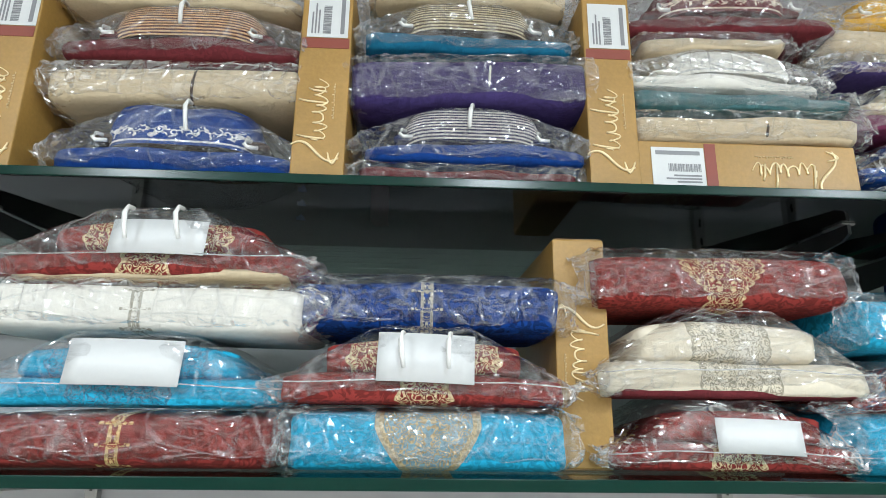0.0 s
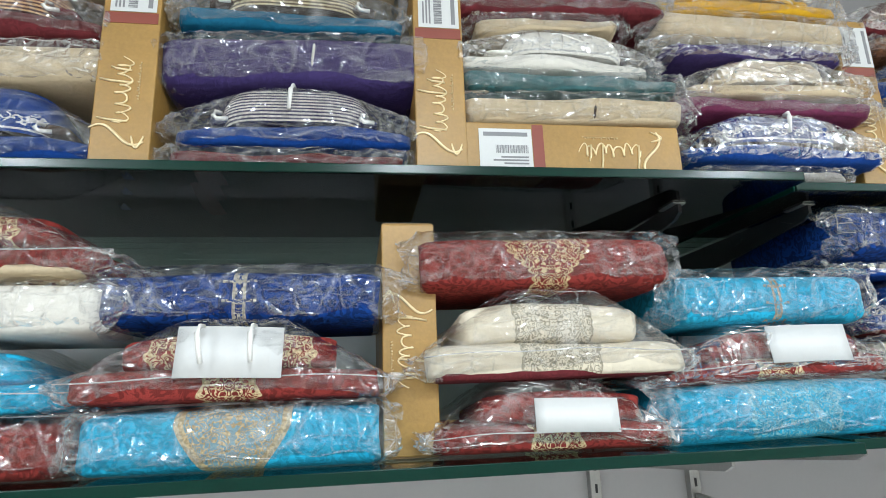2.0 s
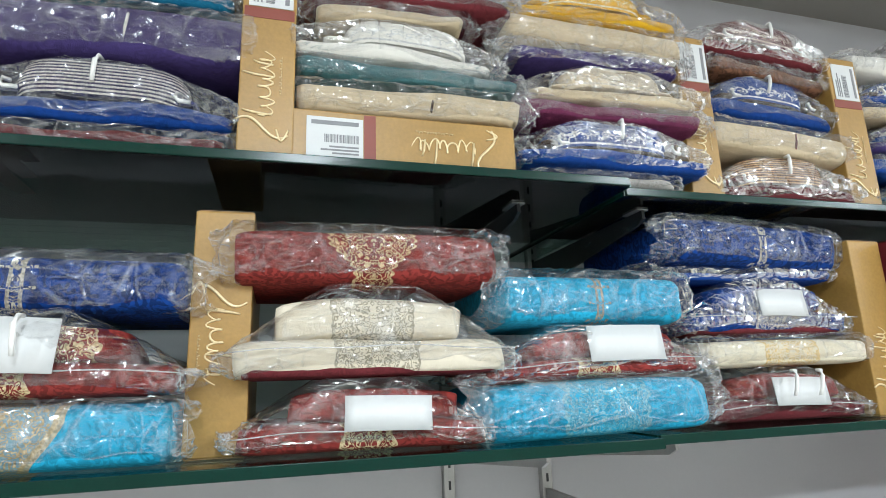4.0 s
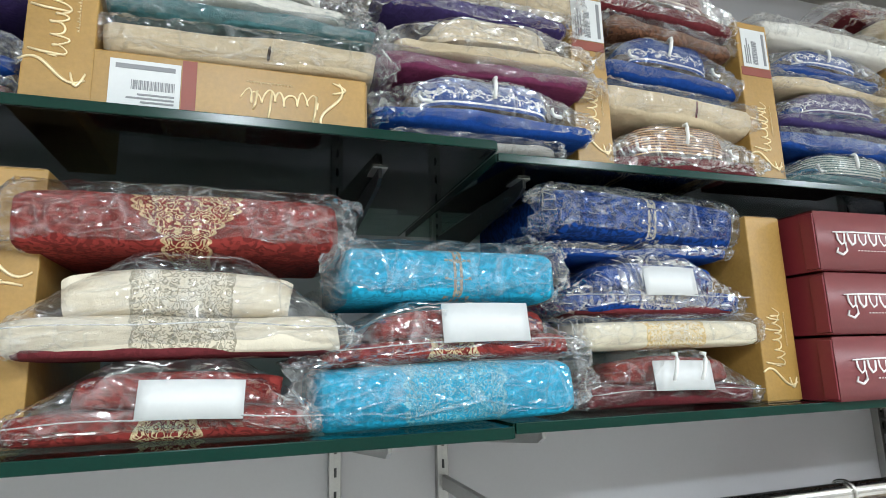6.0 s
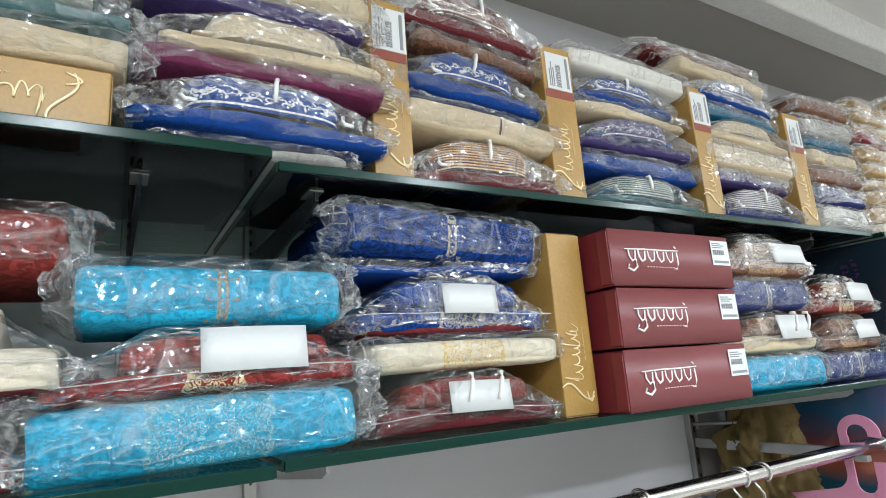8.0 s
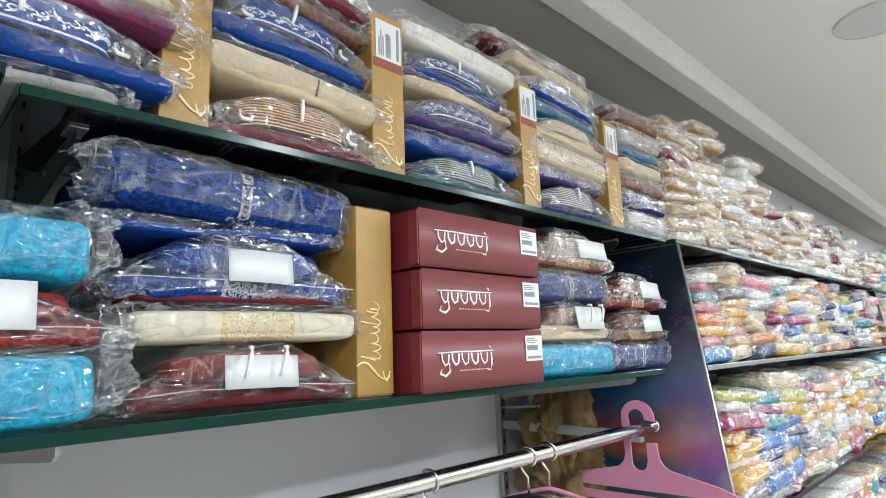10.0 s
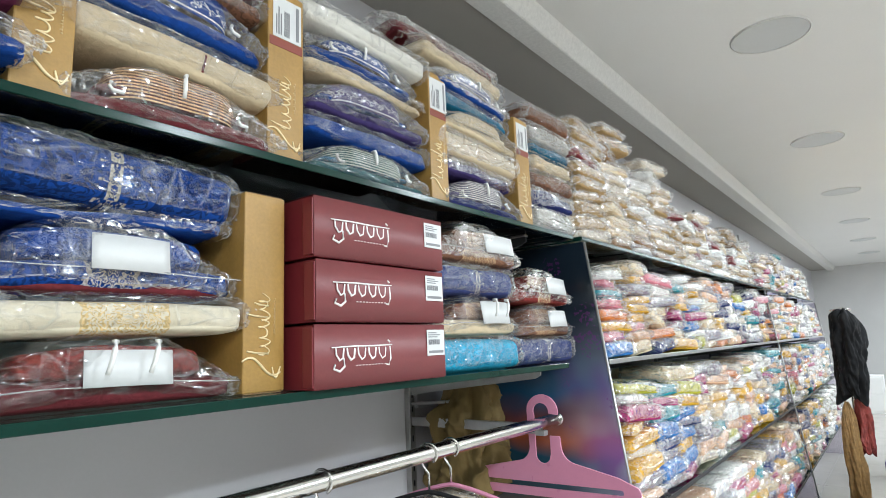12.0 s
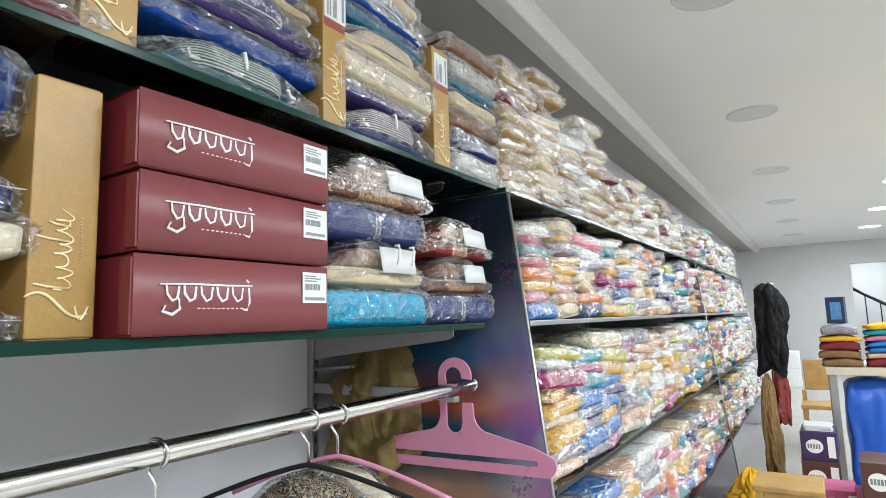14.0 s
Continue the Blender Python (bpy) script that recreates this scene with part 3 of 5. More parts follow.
def pack(kind, fab, x0, x1, z, h, y, label, rz=0.0, ry=0.0, trim="", d=0.27, top="", under="", tilt=0.0, fin=0.034, cx=0.0, cw=0.0, ch=0.0, hook=1, band=""):
    """One garment in its bag; x0 to x1 across, z its base, y its front."""
    COUNT[0] += 1
    s, w = COUNT[0], x1 - x0
    rz, ry = rz + 1.8 * math.sin(s * 1.7), ry + 0.5 * math.sin(s * 2.3)
    ob = empty({"roll": "folded_fabric_pack", "slab": "folded_fabric_pack"}.get(kind, "kurta_pack"), (x0 + x1) / 2, y, z, rz, tilt, ry)
    tent = 0.06
    if kind == "roll":
        part("folded_cloth", cloth(w, d, h * 0.96, s, 0.38, n=30, m=28, taper=0.04, wob=0.003), FAB[fab], ob)
        tent = 0.04
    elif kind == "slab":
        part("folded_cloth", cloth(w, d, h, s, 0.36, m=30, taper=0.10, wob=0.007, layers=3), FAB[fab], ob)
    elif kind == "collar":
        b = h * 0.46
        part("folded_body", cloth(w, d, b, s, 0.45, taper=0.25, wob=0.005, layers=2), FAB[fab], ob)
        mid = part("folded_yoke", cloth(w * 0.74, d * 0.8, h * 0.22, s + 0.5, 0.45, taper=0.3), FAB[top or "brown"], ob)
        mid.location = (0, 0.012, b * 0.93)
        c = part("stand_collar", collar(cw or w * 0.66, d * 0.60, ch or h * 0.56, s, 0.10 if trim in ("blue", "maroon") else 0.0), COLLAR[trim or "blue"], ob, "embroidered stand collar")
        c.matrix_basis = pose(cx, -0.004, h * 0.42, -6)
        if hook:
            k = part("plastic_hook", hook_bm(h * 0.40, 0.006 * math.sin(s)), PLASTIC, ob, "white plastic hook")
            k.location = (cx + 0.01 * math.sin(s * 2), -0.002, h * 0.60)
            for q in (-1, 1):
                k = part("clip", clip_bm(), PLASTIC, ob, "white plastic clip")
                k.matrix_basis = pose(q * w * 0.31, 0.0, h * 0.42, 0, 0, 0 if q < 0 else 10)
        tent = 0.50
    elif kind == "card":
        b = h * 0.45
        part("folded_body", cloth(w, d, b, s, 0.45, taper=0.12, wob=0.006, layers=2), FAB[fab], ob)
        if under:
            mid = part("folded_trousers", cloth(w * 0.95, d * 0.95, h * 0.2, s + 0.3, 0.45, taper=0.1), FAB[under], ob)
            mid.location = (0, 0.006, 0)
        up = part("folded_yoke", cloth(w * 0.70, d * 0.8, h * 0.53, s + 0.5, 0.36, taper=0.22, wob=0.005), FAB[top or fab], ob)
        up.matrix_basis = pose(cx * 0.5, 0.012, b * 0.92, -8)
        if ch >= 0:
            c = part("paper_card", card_bm(cw or w * 0.36, ch or h * 0.48), CARD, ob, "blank white paper card")
            c.matrix_basis = pose(cx, -0.0165, h * 0.31, -9, 1.5 * math.sin(s * 3), 0)
        for q in (-0.3, 0.25)[: hook]:
            k = part("plastic_hook", hook_bm(h * 0.44, 0.008 * math.sin(s + q)), PLASTIC, ob, "white plastic hook")
            k.location = (cx + q * w * 0.30, -0.026, h * 0.48)
        seam = [((-1 + i / 10) * (w / 2 + 0.012), -0.010 - 0.003 * math.cos(i * 0.9 + s), h * (0.33 - 0.05 * abs(-1 + i / 10) ** 2 + 0.012 * math.sin(i * 0.7 + s))) for i in range(21)]
        part("bag_seam", tube(seam, 0.0010, 6), SEAM, ob, "thin pale sealed seam")
        tent = 0.68
    if band:
        pts = []
        for j in range(15):
            a = math.radians(-100 + 200 * j / 14)
            pts.append((0.03 + 0.004 * math.sin(a * 2), d / 2 - spw(math.cos(a), 0.62) * (d / 2 + 0.002), h / 2 + spw(math.sin(a), 0.62) * (h / 2 + 0.002)))
        part("tie", tube(pts, 0.0022, 6), FAB[band], ob, "thin cloth tie")
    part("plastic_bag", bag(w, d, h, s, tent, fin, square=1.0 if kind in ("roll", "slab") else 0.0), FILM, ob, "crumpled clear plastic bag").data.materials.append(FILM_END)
    return tagged(ob, label, "packed kurta" if kind in ("collar", "card") else "packed cloth")


ON_U, ON_L = " on glass", " on glass"
# upper shelf, stack by stack from the shelf upwards
zu = ZU + 0.001
pack("collar", "blue", -0.495, -0.135, zu, 0.125, 0.845, "royal blue kurta with silver vine collar in clear plastic" + ON_U, trim="blue")
pack("roll", "cream", -0.530, -0.135, zu + 0.128, 0.072, 0.85, "cream folded cloth with a dark tie in clear plastic", band="brown", ry=-1)
pack("collar", "maroon", -0.525, -0.140, zu + 0.202, 0.105, 0.85, "maroon kurta with copper striped collar in clear plastic", trim="stripe_orange", top="maroon")
pack("collar", "cream", -0.545, -0.150, zu + 0.310, 0.085, 0.86, "cream kurta with brown embroidery in clear plastic", trim="cream", top="cream")
pack("slab", "maroon", -0.030, 0.308, zu, 0.034, 0.85, "thin maroon folded cloth in clear plastic" + ON_U)
pack("collar", "blue", -0.030, 0.315, zu + 0.036, 0.098, 0.845, "navy blue kurta with silver striped collar in clear plastic", trim="stripe_silver", top="navy")
pack("roll", "purple", -0.055, 0.335, zu + 0.136, 0.098, 0.845, "purple folded cloth in clear plastic, stacked", band="white", ry=-1)
pack("collar", "teal", -0.035, 0.310, zu + 0.236, 0.098, 0.85, "teal kurta with gold striped collar in clear plastic", trim="stripe_gold")
pack("slab", "cream", -0.03, 0.31, zu + 0.336, 0.06, 0.86, "cream folded cloth in clear plastic, on top")
pack("roll", "cream", 0.410, 0.775, zu + 0.086, 0.058, 0.845, "cream folded cloth with a brown tie, on a kraft box", band="brown")
pack("slab", "green", 0.410, 0.775, zu + 0.146, 0.036, 0.85, "dark green folded cloth in clear plastic")
pack("collar", "white", 0.405, 0.735, zu + 0.183, 0.078, 0.85, "white kurta with beaded collar in clear plastic", trim="white", top="white", cx=0.02, hook=0)
pack("slab", "cream", 0.440, 0.690, zu + 0.263, 0.034, 0.86, "cream folded cloth in clear plastic", ry=-3)
pack("collar", "maroon", 0.400, 0.770, zu + 0.292, 0.105, 0.85, "maroon kurta with beaded collar in clear plastic", trim="maroon", top="maroon", ry=-2)
pack("slab", "grey", 0.822, 1.088, zu, 0.026, 0.87, "thin grey folded cloth in clear plastic" + ON_U)
pack("collar", "blue", 0.780, 1.150, zu + 0.028, 0.092, 0.85, "royal blue kurta with silver vine collar in clear plastic", trim="blue")
pack("slab", "plum", 0.780, 1.155, zu + 0.121, 0.038, 0.86, "plum folded cloth in clear plastic, stacked")
pack("collar", "cream", 0.815, 1.150, zu + 0.158, 0.075, 0.86, "plain cream shirt with brown tie in clear plastic", trim="cream", top="cream", hook=0)
pack("slab", "purple", 0.780, 1.130, zu + 0.232, 0.034, 0.86, "purple folded cloth in clear plastic, stacked")
pack("roll", "cream", 0.768, 1.136, zu + 0.266, 0.062, 0.86, "cream lace cloth in clear plastic, stacked")
pack("collar", "yellow", 0.780, 1.135, zu + 0.328, 0.078, 0.87, "yellow kurta with gold beaded collar, on top", trim="yellow", top="yellow")
pack("collar", "maroon", 1.215, 1.540, zu, 0.100, 0.89, "maroon kurta with copper striped collar in clear plastic", trim="stripe_orange", top="maroon", rz=-3)
pack("roll", "cream", 1.215, 1.545, zu + 0.102, 0.070, 0.89, "cream folded cloth with a brown tie in clear plastic", band="maroon", ry=4, rz=-3)
pack("collar", "blue", 1.212, 1.520, zu + 0.176, 0.100, 0.89, "royal blue kurta with silver vine collar in clear plastic", trim="blue", ry=4)
pack("slab", "tan", 1.245, 1.530, zu + 0.275, 0.040, 0.90, "tan folded cloth in clear plastic, stacked", ry=5)
pack("collar", "maroon", 1.212, 1.535, zu + 0.316, 0.090, 0.89, "maroon kurta with silver vine collar, on top", trim="maroon", top="tan", ry=4)
pack("collar", "green", 1.640, 1.990, zu, 0.078, 0.89, "dark green kurta with striped collar in clear plastic", trim="stripe_green", top="teal")
pack("slab", "blue", 1.635, 2.005, zu + 0.080, 0.052, 0.90, "blue folded cloth in clear plastic, stacked")
pack("collar", "purple", 1.635, 1.985, zu + 0.133, 0.085, 0.89, "purple kurta with plain collar in clear plastic", trim="purple", top="blue", hook=0)
pack("slab", "cream", 1.635, 2.000, zu + 0.218, 0.034, 0.90, "cream folded cloth in clear plastic, stacked")
pack("collar", "blue", 1.640, 1.965, zu + 0.252, 0.068, 0.90, "royal blue kurta with silver vine collar in clear plastic", trim="blue")
pack("roll", "white", 1.625, 2.000, zu + 0.320, 0.055, 0.89, "white folded cloth in clear plastic, on top", ry=3)
pack("collar", "navy", 2.080, 2.420, zu, 0.092, 0.89, "dark purple kurta with striped collar in clear plastic", trim="stripe_silver", top="purple")
pack("slab", "purple", 2.075, 2.420, zu + 0.094, 0.048, 0.90, "purple folded cloth in clear plastic, stacked")
pack("roll", "cream", 2.075, 2.430, zu + 0.143, 0.072, 0.89, "cream folded cloth in clear plastic, stacked", ry=2)
pack("collar", "cream", 2.080, 2.430, zu + 0.217, 0.066, 0.89, "cream kurta with beaded collar in clear plastic", trim="cream", top="cream", hook=0, ry=2)
pack("slab", "teal", 2.060, 2.400, zu + 0.284, 0.040, 0.90, "teal folded cloth in clear plastic, stacked", ry=3)
pack("collar", "blue", 2.060, 2.400, zu + 0.326, 0.064, 0.89, "royal blue kurta with silver collar in clear plastic", trim="blue", ry=3)
pack("slab", "cream", 2.020, 2.380, zu + 0.390, 0.055, 0.90, "cream folded cloth in clear plastic, stacked", ry=4)
pack("slab", "maroon", 1.960, 2.350, zu + 0.446, 0.045, 0.93, "maroon folded cloth in clear plastic, on top", ry=7, rz=-6)
for i, (f, h) in enumerate((("grey", 0.08), ("navy", 0.06), ("tan", 0.06), ("cream", 0.05), ("teal", 0.035), ("grey", 0.07), ("tan", 0.06))):
    pack("slab", f, 2.535, 2.80, zu + (0, 0.082, 0.144, 0.206, 0.258, 0.295, 0.367)[i], h, 0.885, "folded garment in clear plastic, stacked" + ON_U)

# lower shelf
zl = ZL + 0.001
pack("roll", "red_strip", -0.535, -0.130, zl, 0.078, 0.825, "red brocade cloth with a gold strip in clear plastic" + ON_L)
pack("card", "sky_dark", -0.545, -0.130, zl + 0.079, 0.100, 0.825, "sky blue kurta with a white card in clear plastic", cx=0.007, hook=0, cw=0.15, ch=0.062, top="sky_yoke")
pack("roll", "white_strip", -0.560, -0.105, zl + 0.180, 0.076, 0.83, "white folded cloth with a thin dark motif in clear plastic")
pack("card", "red_gold", -0.540, -0.115, zl + 0.257, 0.104, 0.825, "red brocade kurta with a white card in clear plastic, on top", cx=0.02, under="cream", hook=2, cw=0.135, ch=0.052, top="red_yoke")
pack("roll", "sky_paisley", -0.105, 0.265, zl, 0.086, 0.82, "sky blue brocade with gold paisley panel in clear plastic" + ON_L, fin=0.03)
pack("card", "red_gold", -0.118, 0.265, zl + 0.087, 0.104, 0.812, "red brocade kurta with a white card in clear plastic", hook=2, cw=0.132, ch=0.066, top="red_yoke")
pack("roll", "blue_strip", -0.118, 0.268, zl + 0.190, 0.083, 0.845, "royal blue brocade with a silver strip in clear plastic", ry=0.5)
pack("card", "red_gold", 0.345, 0.690, zl, 0.098, 0.845, "red brocade kurta with a white card in clear plastic" + ON_L, cx=0.026, hook=0, cw=0.122, ch=0.047, top="red")
pack("card", "cream_motif", 0.338, 0.725, zl + 0.102, 0.130, 0.84, "cream kurta with grey embroidery in clear plastic", cx=-0.01, hook=0, ch=-1, top="cream_motif", under="maroon")
pack("roll", "red_scallop", 0.332, 0.722, zl + 0.236, 0.090, 0.85, "red brocade with scalloped gold panel in clear plastic, on top")
pack("roll", "sky_lace", 0.700, 1.075, zl, 0.092, 0.835, "sky blue brocade with lace panel in clear plastic" + ON_L, fin=0.045, ry=-1.5, rz=2)
pack("card", "red_gold", 0.705, 1.085, zl + 0.088, 0.088, 0.865, "red brocade kurta with a white card in clear plastic", cx=0.05, hook=0, cw=0.138, ch=0.058, ry=-1.5, top="red_strip")
pack("roll", "sky_strip", 0.736, 1.066, zl + 0.176, 0.088, 0.855, "sky blue brocade with a bronze strip in clear plastic, on top")
pack("card", "maroon", 1.125, 1.475, zl, 0.098, 0.890, "maroon kurta with a white card in clear plastic" + ON_L, cx=0.012, hook=2, cw=0.12, ch=0.05, top="red")
pack("roll", "cream_gold", 1.130, 1.480, zl + 0.099, 0.053, 0.88, "cream cloth with gold motif in clear plastic")
pack("card", "blue_gold", 1.110, 1.475, zl + 0.158, 0.110, 0.900, "royal blue brocade kurta with a white card in clear plastic", cx=0.02, hook=0, cw=0.11, ch=0.052, under="maroon", top="blue_yoke")
pack("roll", "blue_strip", 1.090, 1.470, zl + 0.284, 0.097, 0.885, "royal blue brocade with a silver strip in clear plastic, on top", ry=2, d=0.34)
pack("slab", "blue", 1.10, 1.46, zl + 0.260, 0.022, 0.91, "thin navy folded cloth in clear plastic")
pack("roll", "sky", 1.992, 2.330, zl, 0.086, 0.865, "sky blue folded cloth in clear plastic" + ON_L)
pack("card", "cream", 1.990, 2.330, zl + 0.088, 0.098, 0.865, "maroon and cream kurta with a white card in clear plastic", cx=0.06, cw=0.13, ch=0.058, hook=2, top="tan_gold")
pack("roll", "navy_strip", 1.995, 2.335, zl + 0.188, 0.082, 0.87, "navy brocade with a silver strip in clear plastic")
pack("card", "tan_gold", 1.995, 2.345, zl + 0.272, 0.106, 0.865, "tan brocade kurta with a white card in clear plastic, on top", cx=0.08, cw=0.13, ch=0.05, hook=0, top="tan_gold")
pack("roll", "navy_strip", 2.375, 2.690, zl, 0.080, 0.875, "navy brocade cloth in clear plastic" + ON_L)
pack("card", "tan_gold", 2.365, 2.690, zl + 0.082, 0.095, 0.875, "tan brocade kurta with a white card in clear plastic", cx=0.06, cw=0.12, ch=0.05, hook=0, top="tan_gold")
pack("card", "red_gold", 2.370, 2.690, zl + 0.179, 0.105, 0.875, "maroon brocade kurta with a white card in clear plastic, on top", cx=0.06, cw=0.12, ch=0.052, hook=0, top="red_yoke")


# ---- boxes ----
def script_mark(length, mat, parent, name="gold_mark", r=0.0015):
    """A flowing mark drawn as plain loops, along x: a tall flourish, a run of small loops, three tall strokes, a line of fine dots."""
    def stroke(pts, rad):
        n = len(pts)
        return tube([(x * length, -0.0006, z * length) for x, z in pts], [rad * (0.55 + 0.45 * math.sin(math.pi * (i + 0.5) / n)) for i in range(n)], 5)

    head = [(-0.38 + 0.085 * math.sin(0.4 + 5.4 * i / 30) + 0.06 * (1 - i / 30), 0.26 - 0.50 * i / 30) for i in range(31)]
    tail = [(-0.36 - 0.12 * math.sin(math.pi * i / 16), -0.24 + 0.15 * i / 16 * (1 - 0.25 * i / 16)) for i in range(17)]
    run = [(-0.25 + 0.72 * i / 95 + 0.020 * math.cos(i * 0.47) + 0.012 * math.sin(i * 0.19), (0.062 + 0.022 * math.sin(i * 0.31)) * math.sin(i * 0.47 + 0.4 * math.sin(i * 0.23)) - 0.02) for i in range(96)]
    shapes = [stroke(head, r * 1.7), stroke(tail, r * 1.4), stroke(run, r * 1.05)]
    for x, top in ((-0.21, 0.20), (0.20, 0.21), (0.33, 0.11)):
        shapes.append(stroke([(x, -0.08), (x + 0.015, top * 0.5), (x + 0.035, top)], r * 1.3))
    for i in range(14):
        x = 0.02 + 0.030 * i
        shapes.append(stroke([(x, -0.165), (x + 0.008, -0.15 + 0.012 * math.sin(i * 2.3)), (x + 0.017, -0.165)], r * 0.55))
    return part(name, join(*shapes), mat, parent)


def sticker(parent, w, h, name="price_label"):
    """A printed label: a white sheet, a barcode and lines of small print as plain bars."""
    lab = part(name, box_bm(-w / 2, w / 2, -0.0008, 0, -h / 2, h / 2), CARD, parent, "white printed price label")
    bars = bmesh.new()
    x = -w * 0.42
    k = 0
    while x < w * 0.2:
        wd = (0.0008, 0.0014, 0.0006, 0.002)[k % 4]
        bars = join(bars, box_bm(x, x + wd, -0.0013, -0.0009, -h * 0.08, h * 0.12))
        x += wd + (0.0009, 0.0006, 0.0013)[k % 3]
        k += 1
    for q, (a, b, t) in enumerate(((-0.42, 0.42, 0.05), (-0.42, 0.1, 0.02), (-0.42, 0.25, 0.02), (-0.42, 0.05, 0.02))):
        z = (-0.36, 0.22, 0.30, 0.38)[q] * h
        bars = join(bars, box_bm(a * w, b * w, -0.0013, -0.0009, z - t * h, z + t * h))
    part("small_print", bars, INK, lab, "dark bars of print")
    return lab


def kraft_box(x, z, y, L=0.345, T=0.080, d=0.25, lying=False, flip=False, rz=0.0, label="", tag=True, down=False):
    """A long flat board carton. Its narrow face shows: standing on end, or lying on its side."""
    ob = empty("garment_box", x, y, z, rz)
    piv = part("carton", box_bm(-L / 2, L / 2, 0.0, d, -T / 2, T / 2, 0.0022), KRAFT, ob)
    s = -1 if flip else 1
    m = script_mark(0.15, FOIL, piv)
    m.matrix_basis = pose(-0.075 * s + (0.07 if down else 0), -0.0004, 0.004 * s, 0, 180 if flip or down else 0, 0)
    for a in (L / 2 + 0.0003, -L / 2 - 0.0022):
        part("lid_flap", box_bm(a, a + 0.0019, 0.003, d - 0.003, -T / 2 + 0.003, T / 2 - 0.003, 0.0006, 1), KRAFT_IN, piv, "tucked board flap")
    if tag:
        st = sticker(piv, 0.085, 0.066)
        st.matrix_basis = pose(0.115 * s, -0.0006, -0.002, 0, 180 if flip else 0, 0)
        b = part("rust_band", box_bm(-0.009, 0.009, -0.0007, 0, -T / 2 + 0.003, T / 2 - 0.003), RUST, piv, "rust red printed band")
        b.location = (0.062 * s, -0.0003, 0)
    if lying:
        piv.matrix_basis = pose(0, 0, T / 2, 0, 0, 0)
    else:
        piv.matrix_basis = pose(0, 0, L / 2 + 0.0023, 0, -90, 0)
    return tagged(ob, label or "brown kraft garment box with gold mark standing on end", "garment box", "kraft garment boxes")


STAND = "brown kraft garment box with gold mark standing between stacks"
kraft_box(-0.592, zu, 0.842, T=0.075, label=STAND)
kraft_box(-0.098, zu, 0.842, T=0.082, label=STAND)
kraft_box(0.366, zu, 0.842, T=0.080, label=STAND)
kraft_box(0.582, zu, 0.842, L=0.356, T=0.084, lying=True, flip=True, label="brown kraft garment box lying under a stack, label upside down")
kraft_box(1.184, zu, 0.895, T=0.074, label=STAND)
kraft_box(1.580, zu, 0.892, T=0.082, label=STAND)
kraft_box(2.050, zu, 0.892, T=0.070, label=STAND)
kraft_box(2.475, zu, 0.892, T=0.080, label=STAND)
kraft_box(0.314, zl, 0.889, T=0.082, tag=False, down=True, d=0.36, label="brown kraft garment box standing on the lower shelf")
kraft_box(1.530, zl, 0.882, L=0.340, T=0.082, tag=False, label="brown kraft garment box standing beside wine red boxes")


def wine_box(x0, z, y, W=0.362, H=0.113, d=0.27, rz=0.0):
    """A flat-lidded shirt box with a folded front flap and a printed mark."""
    ob = empty("shirt_box", x0 + W / 2, y, z, rz)
    part("tray", box_bm(-W / 2 + 0.0015, W / 2 - 0.0015, 0.0018, d, 0.0, H - 0.001, 0.0015), WINE_SIDE, ob)
    rows = []
    for i in range(13):
        u = -1 + i / 6
        bulge = 0.0035 * (1 - u * u)
        rows.append([(u * W / 2, -bulge, 0.002), (u * W / 2, -bulge * 1.4 - 0.0006, H * 0.5), (u * W / 2, -bulge * 0.7, H - 0.0012), (u * W / 2, 0.004, H), (u * W / 2, d, H + 0.0012), (u * W / 2, d, H - 0.001), (u * W / 2, 0.0012, H - 0.002), (u * W / 2, 0.0012, 0.002)])
    part("lid", loft(rows, True, False), WINE, ob, "wine red lid with folded front")
    part("tuck_tab", box_bm(-W / 2 - 0.0035, -W / 2 + 0.001, 0.001, 0.028, 0.004, H - 0.006, 0.0012), WINE_SIDE, ob, "folded corner tab")
    q, zc = -0.066, H * 0.50

    def stroke(pts, rad):
        n = len(pts)
        m.append(tube([(q + x * 1.28, -0.0046, zc + z) for x, z in pts], [rad * (0.6 + 0.4 * math.sin(math.pi * (k + 0.5) / n)) for k in range(n)], 6))

    m = []
    stroke([(-0.062, 0.0150), (-0.020, 0.0165), (0.020, 0.0160), (0.058, 0.0170)], 0.0016)
    # arches, slants and two long tails hung from the bar
    for k in range(5):
        a = -0.050 + 0.021 * k
        stroke([(a - 0.005, 0.014), (a - 0.004, 0.002), (a + 0.002, -0.008), (a + 0.008, -0.004), (a + 0.010, 0.013)], 0.0024 if k % 2 else 0.0020)
    stroke([(-0.040, -0.004), (-0.039, -0.019), (-0.048, -0.027), (-0.059, -0.022), (-0.056, -0.014)], 0.0024)
    stroke([(0.053, 0.014), (0.054, -0.010), (0.050, -0.021), (0.044, -0.020)], 0.0022)
    stroke([(0.049, 0.026), (0.053, 0.022)], 0.0020)
    for k in range(10):
        m.append(tube([(q - 0.022 + k * 0.0082, -0.0046, zc - 0.0185), (q - 0.018 + k * 0.0082, -0.0046, zc - 0.0185)], 0.0010, 5))
    part("white_mark", join(*m), PRINT, ob, "white printed mark")
    st = sticker(ob, 0.058, 0.054)
    st.location = (W / 2 - 0.036, -0.0042, H * 0.66)
    return tagged(ob, "wine red shirt box with white mark, stacked on the shelf", "shirt box", "wine red shirt boxes")


wine_box(1.588, zl, 0.822)
wine_box(1.593, zl + 0.1165, 0.824, rz=0.4)
wine_box(1.590, zl + 0.2325, 0.822, rz=-0.5)


